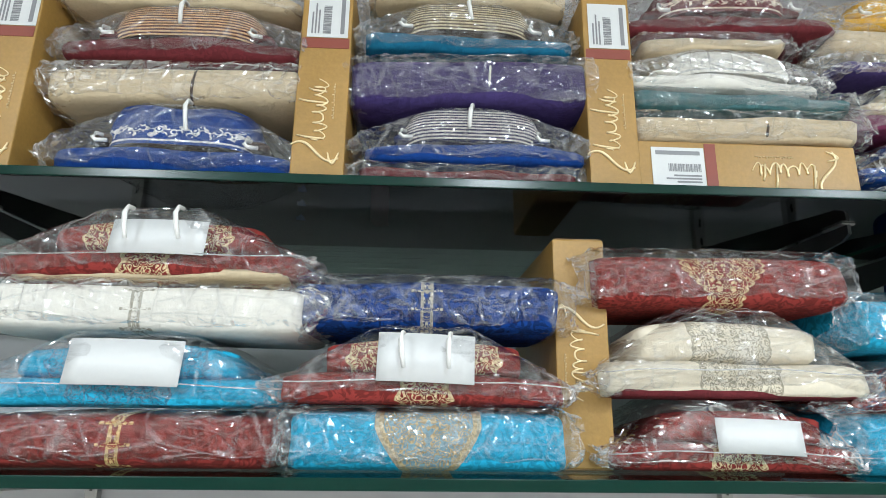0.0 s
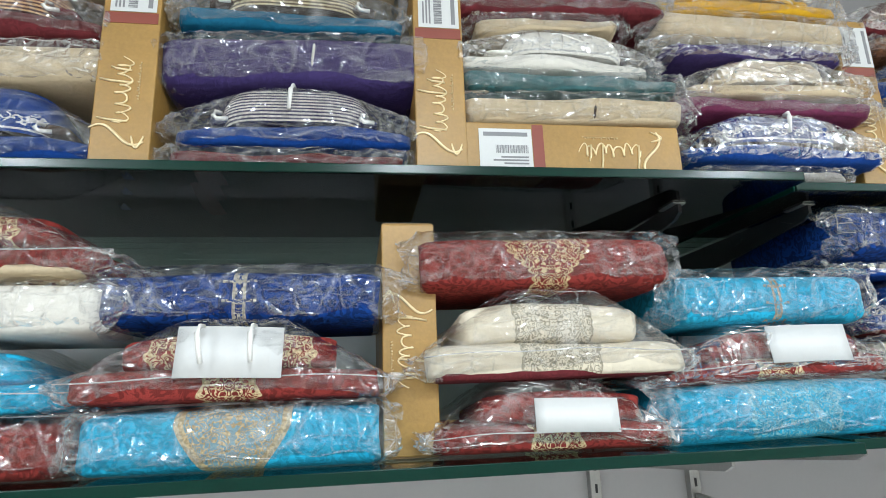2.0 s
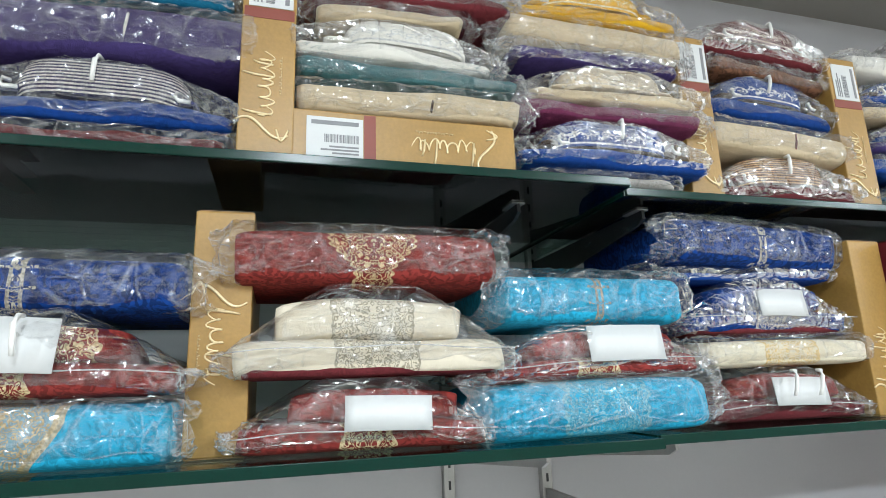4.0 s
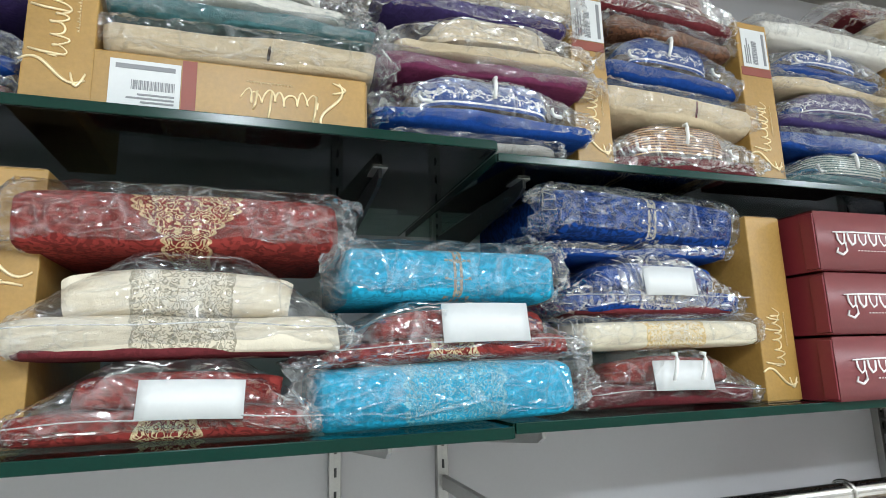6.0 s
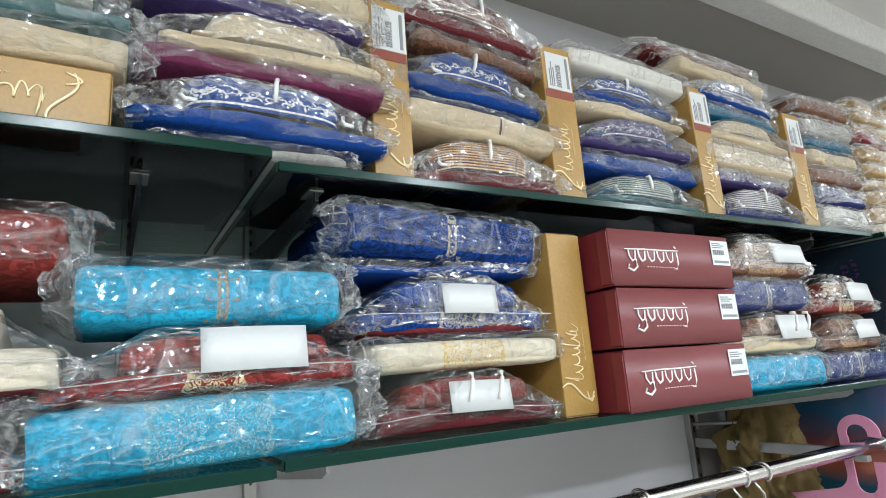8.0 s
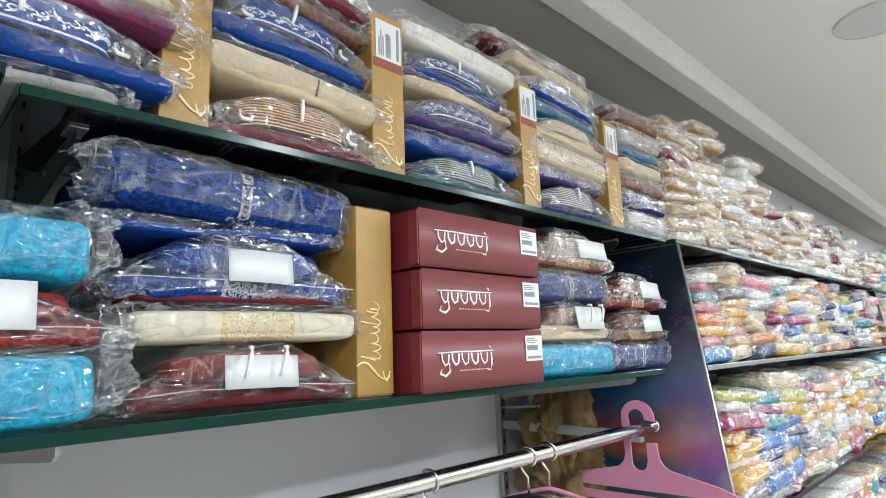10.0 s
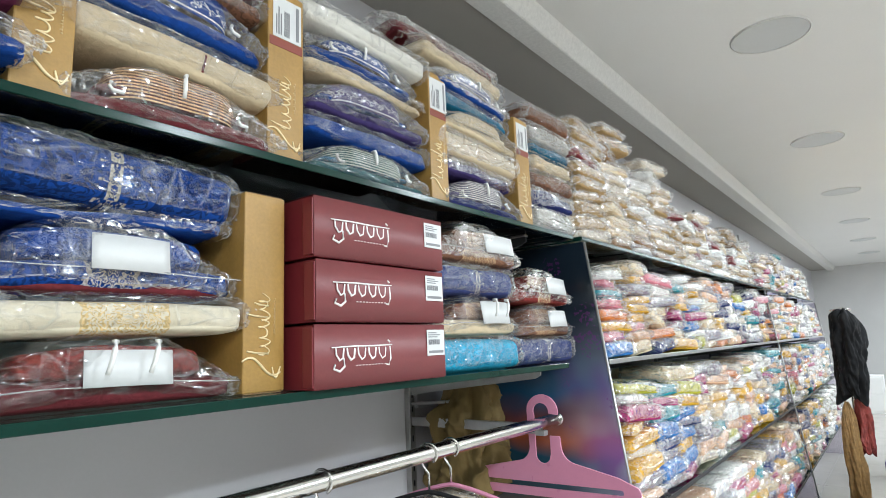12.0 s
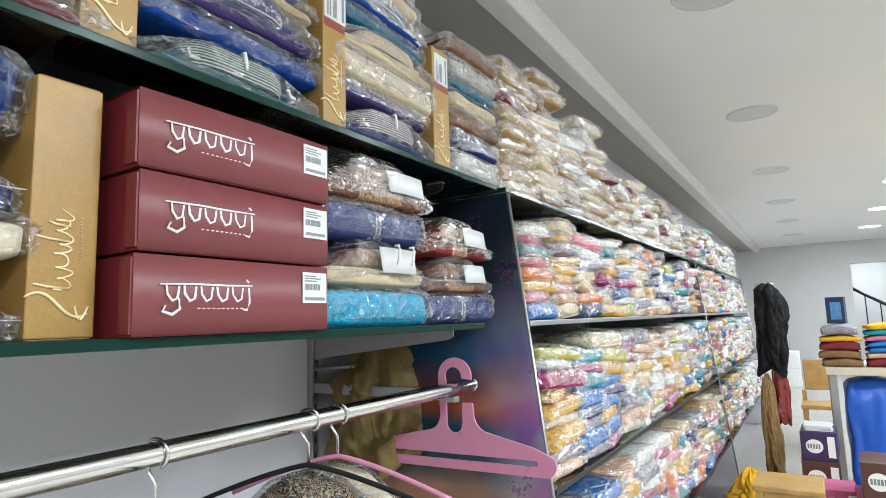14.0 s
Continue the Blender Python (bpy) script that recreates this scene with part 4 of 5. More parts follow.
# ---- the stocked bay beyond the printed panel ----
def panel_material():
    """A printed glass panel: soft bands of purple, orange and blue with dark flowers."""
    n = Nodes("printed_panel")
    c = n.node("ShaderNodeTexCoord").outputs["Object"]
    xyz = n.node("ShaderNodeSeparateXYZ", {0: c})
    y, z = xyz.outputs[1], xyz.outputs[2]
    warp = n.noise(n.node("ShaderNodeMapping", {0: c, 3: (1, 2.0, 3.0)}).outputs[0], 1.6, 2.0)
    v = n.math("ADD", z, n.math("MULTIPLY", n.math("SUBTRACT", warp, 0.5), 0.16))
    ramp = n.node("ShaderNodeValToRGB", {0: n.math("DIVIDE", v, 1.8)})
    el = ramp.color_ramp.elements
    el[0].position, el[0].color = 0.40, (0.35, 0.10, 0.06, 1)
    el[1].position, el[1].color = 1.0, (0.012, 0.022, 0.035, 1)
    for p, col in ((0.47, (0.40, 0.22, 0.13)), (0.52, (0.02, 0.06, 0.09)), (0.585, (0.015, 0.08, 0.13)), (0.625, (0.42, 0.11, 0.05)), (0.665, (0.16, 0.05, 0.05)), (0.71, (0.02, 0.09, 0.18)), (0.78, (0.035, 0.05, 0.07)), (0.88, (0.012, 0.02, 0.03))):
        e = el.new(p)
        e.color = (*col, 1)
    blur = n.noise(c, 4.5, 1.0)
    front = n.ramp(n.math("ADD", y, n.math("MULTIPLY", blur, 0.25)), 1.12, 0.86)
    low = n.ramp(z, 1.5, 1.25)
    lilac = n.mix(n.ramp(n.noise(c, 6.0, 1.0), 0.4, 0.6), (0.34, 0.36, 0.46), (0.30, 0.13, 0.38))
    col = n.mix(n.math("MULTIPLY", n.math("MULTIPLY", front, low), 0.8), ramp.outputs[0], lilac)
    vor = n.node("ShaderNodeTexVoronoi", {"Vector": c, "Scale": 7.0})
    petals = n.math("LESS_THAN", vor.outputs[0], n.math("ADD", 0.17, n.math("MULTIPLY", n.noise(c, 70.0, 1.0), 0.25)))
    spark = n.math("GREATER_THAN", n.noise(c, 95.0, 1.0), 0.56)
    col = n.mix(n.math("MULTIPLY", n.math("MULTIPLY", n.math("MULTIPLY", petals, spark), front), 0.8), col, (0.16, 0.02, 0.20))
    return n.surface(col, 0.12, 0.0, None, **{"Specular IOR Level": 0.5})


PANEL = panel_material()


def side_panel(x, material, label, y_add=0.0):
    """A tall upright panel whose front edge slants out towards the floor."""
    ob = empty("side_panel", x, 0, 0)
    pts = [(WALL - 0.003, 0.0), (0.635 + y_add, 0.0), (0.835 + y_add, 1.765), (WALL - 0.003, 1.765)]
    bm = bmesh.new()
    a = [bm.verts.new((-0.005, y, z)) for y, z in pts]
    b = [bm.verts.new((0.005, y, z)) for y, z in pts]
    bm.faces.new(a)
    bm.faces.new(b[::-1])
    for i in range(4):
        j = (i + 1) % 4
        bm.faces.new((a[j], a[i], b[i], b[j]))
    part("panel", bm, material, ob)
    part("bright_edge", tube([(0, 0.633 + y_add, 0.0), (0, 0.733 + y_add, 0.88), (0, 0.833 + y_add, 1.765)], 0.0052, 6), ZINC, ob, "bright ground edge")
    return tagged(ob, label, "side panel")


side_panel(2.748, PANEL, "printed glass side panel with blurred flowers")
PALE = glass("pale_glass", (0.80, 0.78, 0.84), 0.08)
side_panel(6.02, PALE, "clear glass side panel between the stocked bays")
side_panel(9.34, PALE, "clear glass end panel of the stocked bay")
BAYS = ((2.765, 6.0), (6.04, 9.32))
LEVELS = ((ZU, 0.845), (1.372, 0.785), (0.895, 0.730), (0.43, 0.685))
for x0, x1 in BAYS:
    for z, yf in LEVELS:
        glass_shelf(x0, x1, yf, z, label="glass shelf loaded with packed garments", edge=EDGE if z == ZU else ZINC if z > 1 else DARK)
for x in (3.4, 5.2, 6.7, 8.6):
    copy_thing(post, pose(x, WALL, 0))
    for z, yf in LEVELS:
        bracket(x, z - THICK - 0.0035, yf + 0.08)

FAR = {
    "yellow": (0.78, 0.42, 0.03), "orange": (0.74, 0.21, 0.04), "pink": (0.72, 0.23, 0.29), "white": (0.82, 0.80, 0.76), "teal": (0.02, 0.30, 0.36), "navy blue": (0.025, 0.04, 0.16),
    "cream": (0.76, 0.64, 0.44), "blue": (0.03, 0.20, 0.56), "magenta": (0.42, 0.04, 0.16), "peach": (0.80, 0.48, 0.30), "lime": (0.52, 0.50, 0.04), "grey": (0.36, 0.36, 0.38),
    "brown": (0.28, 0.15, 0.07), "maroon": (0.22, 0.03, 0.04), "ivory": (0.68, 0.60, 0.48), "kraft": (0.42, 0.27, 0.12),
}
PRINTS = {"cream": (0.66, 0.48, 0.30), "ivory": (0.56, 0.45, 0.32), "grey": (0.20, 0.14, 0.20)}
FAR_FAB = {k: fabric("stacked_" + k.replace(" ", "_"), v, brocade=0.18, second=PRINTS.get(k)) for k, v in FAR.items()}
W_FAR = 0.258


def mesh_of(bm, name):
    me = bpy.data.meshes.new(name)
    bm.to_mesh(me)
    bm.free()
    return me


SHAPES = []
for k, h in enumerate((0.036, 0.047, 0.060)):
    SHAPES.append((h, mesh_of(cloth(W_FAR * 0.95, 0.26, h * 0.92, 50 + k, 0.27, n=18, m=24, wob=0.005, layers=2, taper=0.08), "stacked_cloth"),
                   mesh_of(bag(W_FAR * 0.95, 0.26, h, 80 + k, 0.18, 0.026, n=34, m=20, crumple=0.006, jitter=0.006, sharp=0.2), "stacked_bag")))
TEMPLATE = {}
rng = random.Random(7)


def stacked(colour, k, m, label):
    """One of the many packed garments of the bay, in one of three sizes."""
    if (colour, k) in TEMPLATE:
        return copy_thing(TEMPLATE[colour, k], m)
    h, me, film_me = SHAPES[k]
    ob = empty("garment_pack", 0, 0, 0)
    ob.matrix_basis = m
    me = me.copy()
    me.materials.append(FAR_FAB[colour])
    part("folded_garment", me, None, ob)
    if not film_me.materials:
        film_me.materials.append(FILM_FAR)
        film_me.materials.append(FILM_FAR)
    part("plastic_bag", film_me, None, ob, "crumpled clear plastic bag")
    TEMPLATE[colour, k] = tagged(ob, label, "garment pack", "packed garments of the stocked bays")
    return ob


BRIGHT = ("yellow", "orange", "pink", "white", "teal", "navy blue", "cream", "blue", "magenta", "peach", "lime", "grey", "white", "peach", "cream", "yellow", "white", "ivory")
BROWNS = ("cream", "kraft", "ivory", "kraft", "ivory", "white", "cream", "maroon", "kraft", "brown", "white", "kraft")
FAR_KEYS = list(FAR)
far_verts, far_faces, far_mats = [], [], []


def heap_in(me, m, slot):
    base = len(far_verts)
    far_verts.extend(tuple(m @ v.co) for v in me.vertices)
    for p in me.polygons:
        far_faces.append(tuple(base + i for i in p.vertices))
        far_mats.append(slot)


for b, (x0, x1) in enumerate(BAYS):
    cols = int((x1 - x0 - 0.06) / W_FAR)
    for level, (z0, yf) in enumerate(LEVELS):
        for c in range(cols):
            x = x0 + 0.040 + W_FAR * (c + 0.5)
            if level == 0:
                top = (0.50, 0.53, 0.36, 0.50, 0.33, 0.30, 0.40, 0.32, 0.29, 0.37, 0.30, 0.34)[c % 12] if b == 0 else 0.30 + 0.10 * rng.random()
            else:
                top = (0, 0.36, 0.42, 0.40)[level]
            z = z0 + 0.001
            while True:
                k = rng.randrange(3)
                h = SHAPES[k][0] * 0.95
                if z + h > z0 + top:
                    break
                colour = rng.choice(BROWNS if level == 0 and (b == 0 or rng.random() < 0.5) else BRIGHT)
                if b == 1 and c > 5 and rng.random() < 0.6:
                    colour = "white"
                m = pose(x + rng.uniform(-0.012, 0.012), yf + 0.010 + 0.03 * rng.random(), z, rng.uniform(-1, 1), rng.uniform(-5, 5), rng.uniform(-13, 13))
                if b == 0 and c < 9:
                    stacked(colour, k, m, colour + " garment in clear plastic, stacked on a glass shelf")
                else:
                    heap_in(SHAPES[k][1], m, FAR_KEYS.index(colour))
                    heap_in(SHAPES[k][2], m, len(FAR_KEYS))
                z += h
me = bpy.data.meshes.new("stacked_garments")
me.from_pydata(far_verts, [], far_faces)
for key in FAR_KEYS:
    me.materials.append(FAR_FAB[key])
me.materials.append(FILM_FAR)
me.polygons.foreach_set("material_index", far_mats)
me.polygons.foreach_set("use_smooth", [True] * len(far_faces))
tagged(new("stacked_garments", me), "many bright garments in clear plastic filling far shelves", "garment packs", kind="stuff")

# ---- hangers and garments on the rail ----


def hook_wire(h):
    """The bent wire of a hanger over a rail; origin on the rail's axis."""
    pts = []
    for i in range(15):
        a = math.radians(-60 + 240 * i / 14)
        pts.append((0, -0.0225 * math.cos(a), 0.0225 * math.sin(a)))
    tail = [(0, 0.021, -0.006), (0, 0.012, -0.028), (0, 0.0, -0.045), (0, 0.0, -h)]
    return tube([(0, y, z) for _, y, z in pts] + tail, 0.0028, 8)


def hanger_arm(half, drop, r):
    return tube([(0, half * (-1 + 2 * i / 24), -drop * abs(-1 + 2 * i / 24) ** 1.3) for i in range(25)], r, 8)


def draped(width, length, seed, deep=0.05, neck=0.06, n=40, m=18):
    """Clothes hanging from a hanger in the plane across the rail, with soft folds."""
    rows = []
    for i in range(m + 1):
        t = i / m
        row = []
        for j in range(n):
            a = 2 * math.pi * j / n
            half = width / 2 * (0.30 + 0.70 * min(1.0, (t / 0.16) ** 0.7)) if t < 0.16 else width / 2 * (1 + 0.05 * t)
            fold = 1 + 0.12 * math.sin(a * 7 + seed) * min(1.0, t * 3)
            x = deep / 2 * math.sin(a) * fold * (0.5 + 0.5 * min(1, t * 5))
            y = half * spw(math.cos(a), 0.8)
            z = -neck - 0.09 * (abs(y) / (width / 2)) ** 1.2 - length * t
            q = Vector((y * 9, x * 9, z * 4 + seed))
            row.append((x + 0.012 * noise.noise(q), y + 0.006 * noise.noise(q * 2), z))
        rows.append(row)
    return loft(rows)


GARMENT = {"dark": fabric("dark_embroidered", (0.015, 0.014, 0.014), "panel", (0.35, 0.22, 0.1), 0.3, 0.012), "wine": fabric("wine_embroidered", (0.22, 0.03, 0.03), "panel", (0.55, 0.40, 0.2), 0.4, 0.05), "ivory": fabric("ivory_embroidered", (0.74, 0.68, 0.58), "panel", (0.5, 0.36, 0.18), 0.05, 0.06)}


def hung_garment(x, cloth_key, arm_material, label, rz=0.0, width=0.42):
    ob = empty("hung_garment", x, RAIL_Y, RAIL_Z + 0.0)
    ob.matrix_basis = pose(x, RAIL_Y, RAIL_Z, 0, 0, rz)
    part("wire_hook", hook_wire(0.085), STEEL, ob, "bent steel wire hook")
    arm = part("hanger", hanger_arm(width * 0.50, 0.080, 0.0050), arm_material, ob, "slim plastic hanger arms")
    arm.location = (0, 0, -0.084)
    g = part("garment", draped(width, 0.80, x * 7, 0.06, 0.100), GARMENT[cloth_key], ob)
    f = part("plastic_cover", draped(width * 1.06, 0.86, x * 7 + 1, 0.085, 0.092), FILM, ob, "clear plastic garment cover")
    return tagged(ob, label, "hung garment", "garments on the rail")


hung_garment(1.690, "dark", BLACK, "dark garment in a clear cover on a wire hanger", rz=14, width=0.40)
hung_garment(2.003, "dark", BLACK, "dark embroidered garment on a black hanger in clear cover", rz=24, width=0.50)
hung_garment(2.085, "ivory", PINK, "ivory embroidered garment on a pink hanger in clear cover", rz=20, width=0.48)
for x in (1.16, 1.30):
    ob = empty("hanger_hook", x, RAIL_Y, RAIL_Z)
    part("wire", hook_wire(0.10), STEEL, ob)
    part("arms", hanger_arm(0.2, 0.08, 0.003), STEEL, ob).location = (0, 0, -0.10)
    tagged(ob, "empty bent wire hanger on the chrome rail", "hanger", "wire hangers")


def flat_outline(outer, holes, thick, axis_x):
    """A flat plate in the plane across the rail, cut by holes."""
    curve = bpy.data.curves.new("plate", "CURVE")
    curve.dimensions, curve.fill_mode, curve.extrude, curve.bevel_depth = "2D", "BOTH", thick / 2, 0.0012
    for pts in [outer] + holes:
        sp = curve.splines.new("POLY")
        sp.points.add(len(pts) - 1)
        for p, (u, v) in zip(sp.points, pts):
            p.co = (u, v, 0, 1)
        sp.use_cyclic_u = True
    tmp = bpy.data.objects.new("plate", curve)
    me = bpy.data.meshes.new_from_object(tmp)
    bpy.data.objects.remove(tmp)
    bm = bmesh.new()
    bm.from_mesh(me)
    bpy.data.meshes.remove(me)
    bmesh.ops.transform(bm, matrix=Matrix(((0, 0, 1, axis_x), (-1, 0, 0, 0), (0, 1, 0, 0), (0, 0, 0, 1))), verts=bm.verts)
    return bm


def arc(cx, cy, r, a0, a1, n=16):
    return [(cx + r * math.cos(math.radians(a0 + (a1 - a0) * i / n)), cy + r * math.sin(math.radians(a0 + (a1 - a0) * i / n))) for i in range(n + 1)]


# the broad pink hanger at the end of the rail: an open ring, a neck with a slot, arms and a lower bar
outer = arc(0.0, 0.022, 0.046, -10, 180, 22) + [(-0.044, -0.05)] + arc(-0.085, -0.075, 0.042, 0, -80, 8) + [(-0.20, -0.142), (-0.222, -0.160)] + arc(-0.220, -0.185, 0.022, 130, 270, 10)
outer += [(0.225, -0.207)] + arc(0.228, -0.180, 0.027, 270, 400, 10) + [(0.20, -0.142)] + arc(0.095, -0.070, 0.046, 260, 180, 8) + [(0.047, -0.045), (0.020, -0.045)]
outer += [(0.020, -0.095)] + arc(-0.004, -0.098, 0.022, 0, -180, 10) + [(-0.026, 0.010)] + arc(-0.004, 0.022, 0.024, 200, -10, 14)
slot = arc(0.205, -0.178, 0.008, 90, -90, 6) + arc(-0.195, -0.178, 0.008, 270, 90, 6)
pink = empty("pink_hanger", 2.575, 0.945, RAIL_Z + 0.0)
pink.matrix_basis = pose(2.585, 0.945, RAIL_Z + 0.005, 0, 0, 4)
outer, slot = [(1.12 * u, 1.10 * v) for u, v in outer], [(1.12 * u, 1.10 * v) for u, v in slot]
part("plate", flat_outline(outer, [slot], 0.004, 0.0), PINK, pink)
tagged(pink, "broad flat pink plastic hanger hung on the rail end", "hanger")


def rag(name, x, y, z_top, w, d, length, seed, material, label, category, rz=0.0, folds=6, pinch=0.45, deep=0.14):
    """A crumpled cloth hanging from one point, with deep irregular folds."""
    rows = []
    n, m = 96, 40
    for i in range(m + 1):
        t = i / m
        row = []
        for j in range(n):
            a = 2 * math.pi * j / n
            r = pinch + (1 - pinch) * min(1, t * 2.2) ** 0.7
            r *= math.sin(min(1.0, (t + 0.03) * 9) * math.pi / 2)
            q = Vector((math.cos(a) * 1.4, math.sin(a) * 1.4, t * 2.6 + seed))
            fold = 1 + deep * math.sin(a * folds + 3 * t + seed + 1.5 * noise.noise(q * 1.3)) * min(1, t * 4) + 0.5 * noise.noise(q) + 0.5 * ridge(q * 2.3) * min(1, t * 5) + 0.25 * ridge(q * 5.0)
            row.append((w / 2 * r * fold * math.cos(a), d / 2 * r * fold * math.sin(a), -length * t * (1 + 0.10 * math.sin(a * 3 + seed)) + 0.04 * noise.noise(q * 1.7)))
        rows.append(row)
    ob = empty(name, x, y, z_top, rz)
    part("cloth", loft(rows), material, ob)
    return tagged(ob, label, category)


rag("khaki_cloth", 2.625, 1.25, 1.335, 0.20, 0.20, 0.38, 3.0, KHAKI, "crumpled khaki cloth hung on the wall upright", "cloth", folds=7, pinch=0.6, deep=0.17)
wall_hook = empty("wall_hook", 2.53, WALL - 0.0255, 1.24)
part("peg", tube([(0, 0, 0), (0.01, -0.08, 0.004), (0.02, -0.19, 0.012), (0.02, -0.20, 0.03)], 0.006, 8), ZINC, wall_hook)
tagged(wall_hook, "zinc peg on the slotted upright under the cloth", "hook")
tray = empty("wall_rail", 2.62, WALL - 0.003, 1.22)
for z in (0.0, 0.10):
    part("slat", box_bm(-0.06, 0.03, -0.02, 0.0, z, z + 0.055, 0.002), PAINT, tray)
tagged(tray, "pale slatted wall strip beside the upright", "wall strip")

# ---- the far end of the shop ----
stand = empty("garment_stand", 6.5, 0.40, 0.0)
part("pole", tube([(0, 0, 0.03), (0, 0, 1.60)], 0.013, 12), STEEL, stand)
part("base", disc(0.16, 0.0, 0.03), DARK, stand, "round black base")
part("arm", tube([(0, -0.07, 1.585), (0, 0, 1.60), (0, 0.07, 1.585)], 0.008, 8), STEEL, stand)
tagged(stand, "chrome garment stand with a round base", "garment stand")
rag("black_kurta", 6.44, 0.385, 1.59, 0.20, 0.17, 0.66, 2.0, BLACK, "long black kurta hanging from the garment stand", "kurta", folds=5, pinch=0.7)
rag("gold_cloth", 6.42, 0.44, 0.88, 0.085, 0.09, 0.72, 8.0, plain("gold_brocade", (0.30, 0.17, 0.06), 0.6, var=0.4, scale=30.0), "gold brocade cloth hanging from the stand", "cloth", folds=5)
rag("red_cloth", 6.46, 0.35, 0.93, 0.075, 0.08, 0.40, 5.0, plain("rust_brocade", (0.28, 0.05, 0.04), 0.6, var=0.4, scale=30.0), "rust red brocade cloth hanging from the stand", "cloth", folds=5)
rag("yellow_cloth", 5.5, 0.52, 0.36, 0.26, 0.2, 0.34, 4.0, FAR_FAB["yellow"], "yellow cloth heaped on the floor by the shelves", "cloth", folds=5, pinch=0.2)

table = empty("display_table", 6.6, -0.55, 0.0)
part("tabletop", box_bm(-0.32, 0.42, -0.75, 0.60, 0.90, 0.955, 0.004), plain("cream_laminate", (0.62, 0.54, 0.42), 0.35, var=0.05), table)
for x in (-0.28, 0.38):
    for y in (-0.71, 0.56):
        part("leg", box_bm(x - 0.025, x + 0.025, y - 0.025, y + 0.025, 0.0, 0.899, 0.003), ZINC, table)
tagged(table, "cream topped display table on grey metal legs", "table")


def folded(x, y, z, w, d, h, seed, colour, label, rz=0.0):
    ob = empty("folded_garment", x, y, z, 90 + rz)
    part("cloth", cloth(w, d, h, seed, 0.40, n=20, m=20, wob=0.009, layers=2, sag=0.5), FAR_FAB[colour], ob)
    return tagged(ob, label, "folded garment", "folded garments on the table")


STACKS = ((-0.06, ("brown", "brown", "maroon", "yellow")), (-0.34, ("maroon", "peach", "blue", "blue", "pink", "teal", "yellow")), (-0.62, ("pink", "brown", "teal", "magenta", "orange", "teal", "yellow")), (-0.92, ("white", "blue", "pink", "lime")))
for k, (y, cols) in enumerate(STACKS):
    z = 0.957
    for i, c in enumerate(cols):
        h = 0.062 if c in ("brown", "maroon") else 0.042
        folded(6.62, y, z, 0.25, 0.30, h, 20 + k * 9 + i, c, c + " folded garment stacked on the display table", rz=rng.uniform(-4, 4))
        z += h * 0.97
carton = empty("shirt_carton", 6.52, -0.06, 1.265, 75)
part("carton", box_bm(-0.06, 0.06, -0.03, 0.03, 0.0, 0.20, 0.002), plain("navy_carton", (0.03, 0.05, 0.10), 0.4), carton)
part("picture", box_bm(-0.04, 0.03, 0.0305, 0.0315, 0.03, 0.16), plain("carton_picture", (0.10, 0.28, 0.55), 0.4, var=0.4, scale=30.0), carton, "blurred blue picture")
tagged(carton, "small navy carton with blue picture, on the stack", "carton")
pile = folded(6.60, -0.06, 1.185, 0.22, 0.26, 0.08, 77, "grey", "grey packed garments on the brown stack")
blue = empty("blue_bag", 6.6, -0.24, 0.0)
part("sack", cloth(0.36, 0.46, 0.84, 31, 0.45, n=20, m=24, wob=0.02, taper=0.04), BLUE_BAG, blue).matrix_basis = pose(0.2, 0, 0.03, 0, 0, 90)
tagged(blue, "tall blue vinyl sack standing under the table", "sack")
teal_cover = rag("teal_cloth", 6.5, -0.58, 0.87, 0.12, 0.3, 0.70, 6.0, FAR_FAB["teal"], "teal cloth hanging under the table edge", "cloth", folds=4)


def shoe_carton(x, y, z, w, d, h, colour, rz=0.0):
    """A printed carton with a white oval mark and label bars facing the aisle."""
    ob = empty("printed_carton", x, y, z, rz)
    part("carton", box_bm(0.0, d, -w / 2, w / 2, 0.0, h, 0.003), colour, ob)
    bm = disc(1.0, -0.001, 0.0, 28)
    bmesh.ops.transform(bm, matrix=Matrix.Translation((-0.0005, w * 0.12, h * 0.5)) @ Matrix.Rotation(math.pi / 2, 4, "Y") @ Matrix.Diagonal((h * 0.24, w * 0.24, 1, 1)), verts=bm.verts)
    part("oval_mark", bm, PRINT, ob, "white oval mark")
    for k in range(5):
        y0 = w * (-0.04 + 0.075 * k)
        part("mark_bar", box_bm(-0.003, -0.0018, y0, y0 + w * 0.05, h * 0.42, h * 0.58), INK, ob)
    part("side_label", box_bm(-0.0016, -0.0003, -w * 0.44, -w * 0.24, h * 0.14, h * 0.86), PRINT, ob, "white side label")
    return tagged(ob, "printed carton with a white oval mark, stacked on the floor", "carton", "printed cartons")


PLUMC, BROWNC, PINKC = plain("plum_carton", (0.05, 0.03, 0.09), 0.4), plain("brown_carton", (0.09, 0.035, 0.025), 0.4), plain("pink_carton", (0.55, 0.10, 0.22), 0.4)
shoe_carton(5.78, 0.135, 0.0, 0.215, 0.3, 0.185, BROWNC)
shoe_carton(5.78, 0.135, 0.186, 0.215, 0.3, 0.20, BROWNC, 1)
shoe_carton(5.80, 0.135, 0.387, 0.205, 0.3, 0.185, PLUMC, -2)
shoe_carton(5.0, -0.14, 0.0, 0.2, 0.3, 0.19, BROWNC)
shoe_carton(5.0, -0.14, 0.191, 0.2, 0.3, 0.19, PINKC, 3)
shoe_carton(5.0, -0.15, 0.382, 0.2, 0.3, 0.19, BROWNC, -2)
shoe_carton(5.25, 0.06, 0.0, 0.2, 0.26, 0.19, PINKC)
shoe_carton(5.25, 0.06, 0.191, 0.2, 0.26, 0.16, PINKC, 2)
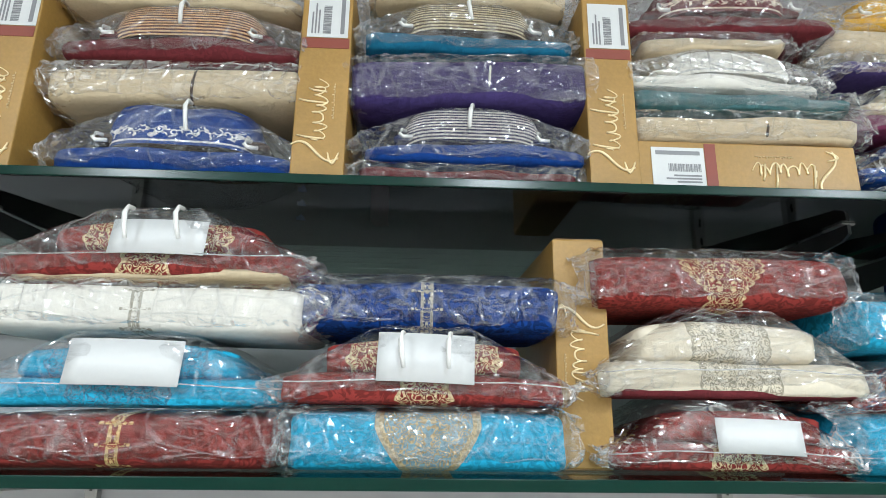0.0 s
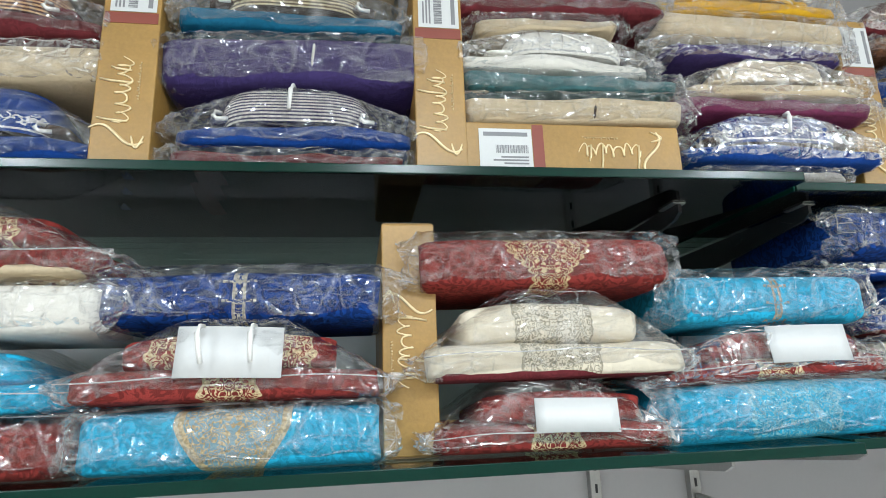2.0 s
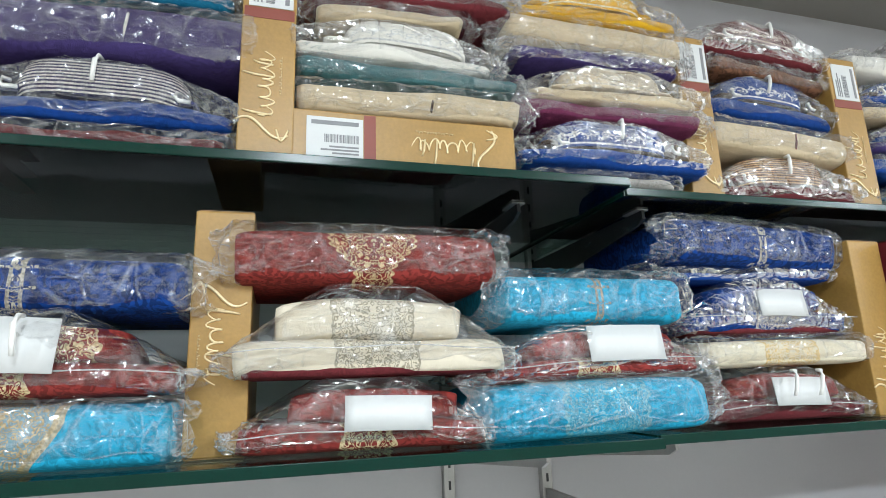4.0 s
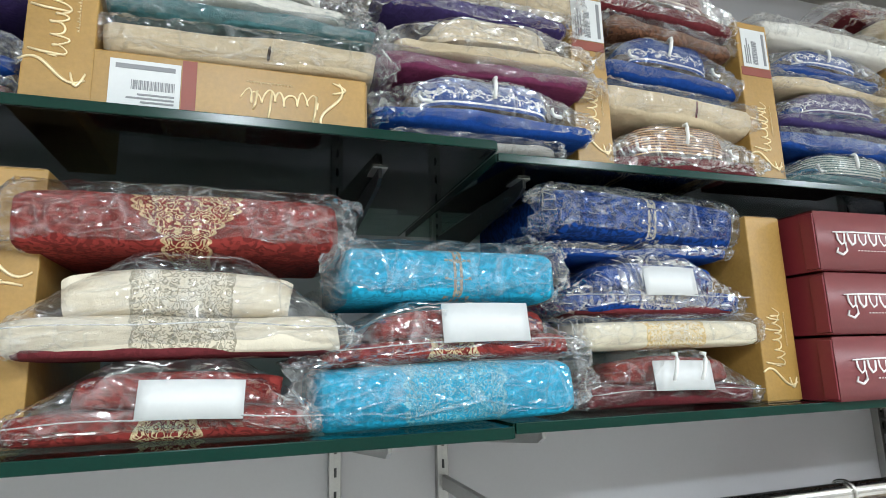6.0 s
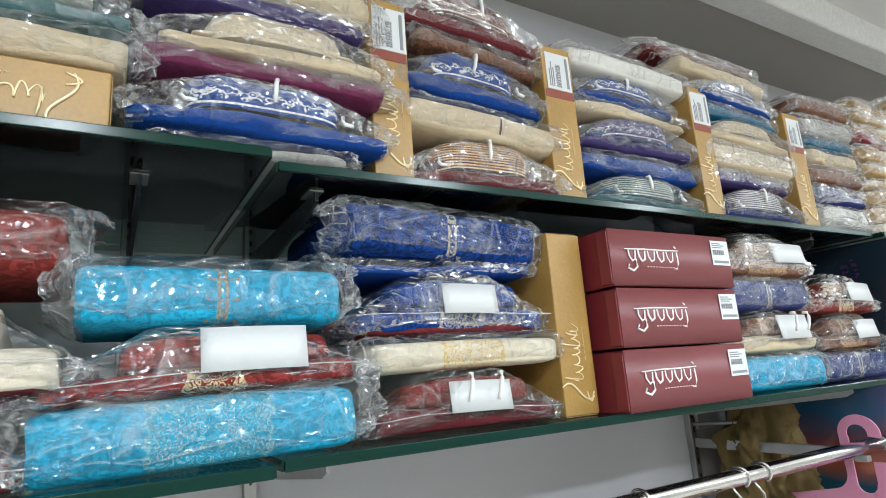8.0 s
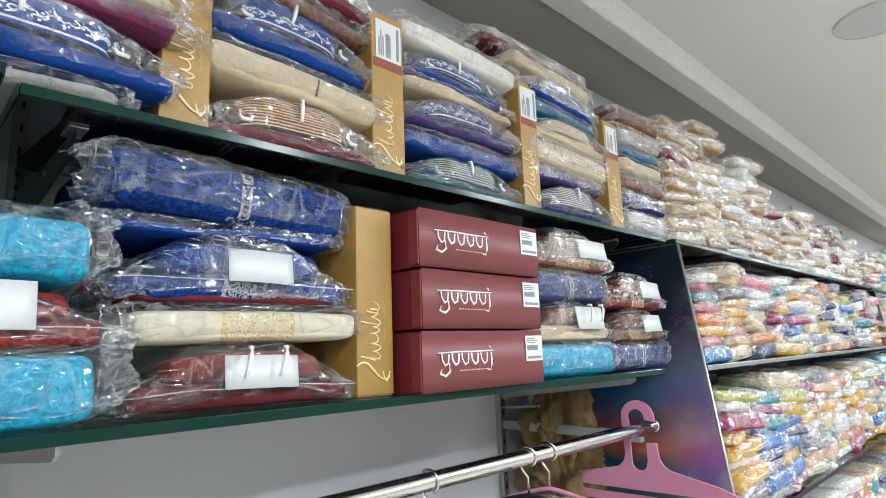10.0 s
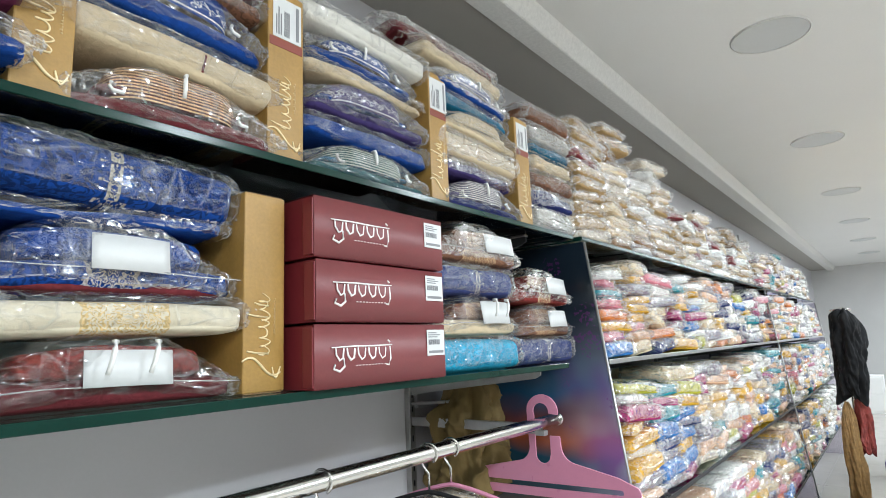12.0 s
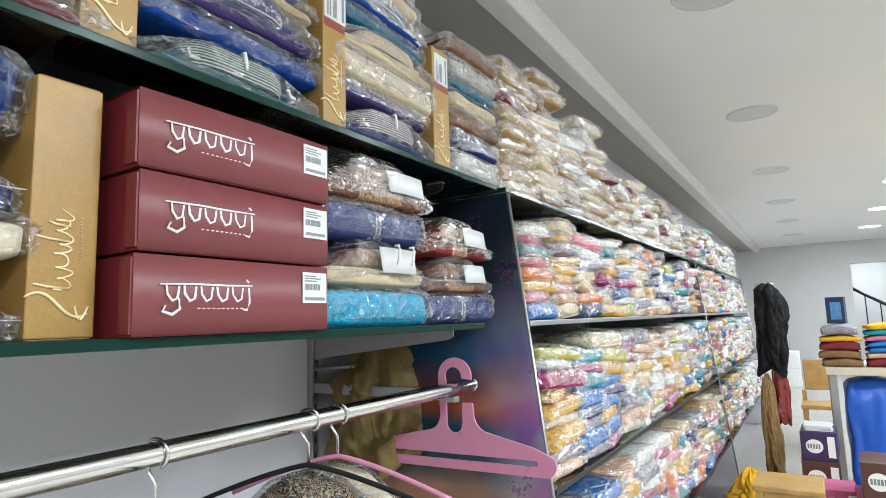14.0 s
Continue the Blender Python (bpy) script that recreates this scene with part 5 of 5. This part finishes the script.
papers = empty("paper_stack", 5.92, 0.13, 0.574)
for i in range(4):
    part("sheet_pad", box_bm(-0.10, 0.10, -0.08, 0.08, i * 0.009, i * 0.009 + 0.008, 0.001), CARD, papers).rotation_euler = (0, 0, 0.08 * math.sin(i * 2.1))
tagged(papers, "loose pads of white paper on the cartons", "paper stack")

stool = empty("wooden_stool", 4.95, 0.28, 0.0)
part("seat", box_bm(-0.17, 0.17, -0.165, 0.165, 0.42, 0.45, 0.006), WOOD, stool)
for x in (-0.14, 0.14):
    for y in (-0.135, 0.135):
        part("leg", box_bm(x - 0.018, x + 0.018, y - 0.018, y + 0.018, 0.0, 0.419, 0.002), WOOD, stool)
for y in (-0.135, 0.135):
    part("apron", box_bm(-0.121, 0.121, y - 0.010, y + 0.010, 0.35, 0.419, 0.002), WOOD, stool)
for x in (-0.14, 0.14):
    part("apron", box_bm(x - 0.010, x + 0.010, -0.116, 0.116, 0.35, 0.419, 0.002), WOOD, stool)
tagged(stool, "plain honey-coloured wooden stool on the floor", "stool")

chair = empty("wooden_chair", 8.2, 0.16, 0.0)
part("seat", box_bm(-0.2, 0.2, -0.2, 0.12, 0.40, 0.44, 0.005), WOOD, chair)
part("backrest", box_bm(0.16, 0.2, -0.16, 0.08, 0.55, 0.86, 0.01), WOOD, chair)
for x in (-0.17, 0.18):
    for y in (-0.17, 0.09):
        part("leg", box_bm(x - 0.02, x + 0.02, y - 0.02, y + 0.02, 0.0, 0.399 if x < 0 else 0.549, 0.003), WOOD, chair)
tagged(chair, "honey-coloured wooden chair against the far side", "chair")
cab = empty("white_cabinet", 13.6, 0.75, 0.0)
part("body", box_bm(-0.2, 0.3, -0.35, 0.45, 0.0, 0.62, 0.004), CEILING, cab)
for i in range(2):
    d = part("drawer", box_bm(-0.212, -0.2005, -0.32, 0.42, 0.04 + i * 0.29, 0.31 + i * 0.29, 0.003), CEILING, cab)
    part("knob", tube([(-0.212, 0.05, 0.18 + i * 0.29), (-0.235, 0.05, 0.18 + i * 0.29)], 0.012, 10), STEEL, d)
tagged(cab, "low white cabinet with two drawers", "cabinet")
rail2 = empty("stair_rail", X1 + 0.9, -1.2, 0.0)
part("handrail", tube([(0, 0.7, 1.9), (0, -0.8, 0.9)], 0.035, 10), DARK, rail2)
for i in range(6):
    y = 0.6 - i * 0.26
    part("baluster", tube([(0, y, 0.0), (0, y, 1.9 - (0.7 - y) * 0.667)], 0.012, 8), DARK, rail2)
tagged(rail2, "dark sloping stair rail beyond the opening", "stair rail")

# floor tiles, last: those of the aisle
tile_me = mesh_of(box_bm(-0.298, 0.298, -0.298, 0.298, -0.003, 0.0005, 0.0012, 1), "tile")
tile_me.materials.append(TILE)
for i in range(int((X1 - X0) / 0.6)):
    for j in range(8):
        t = new("tile", tile_me)
        t.parent = floor
        t.location = (X0 + 0.3 + i * 0.6, Y0 + 0.3 + j * 0.6, 0)
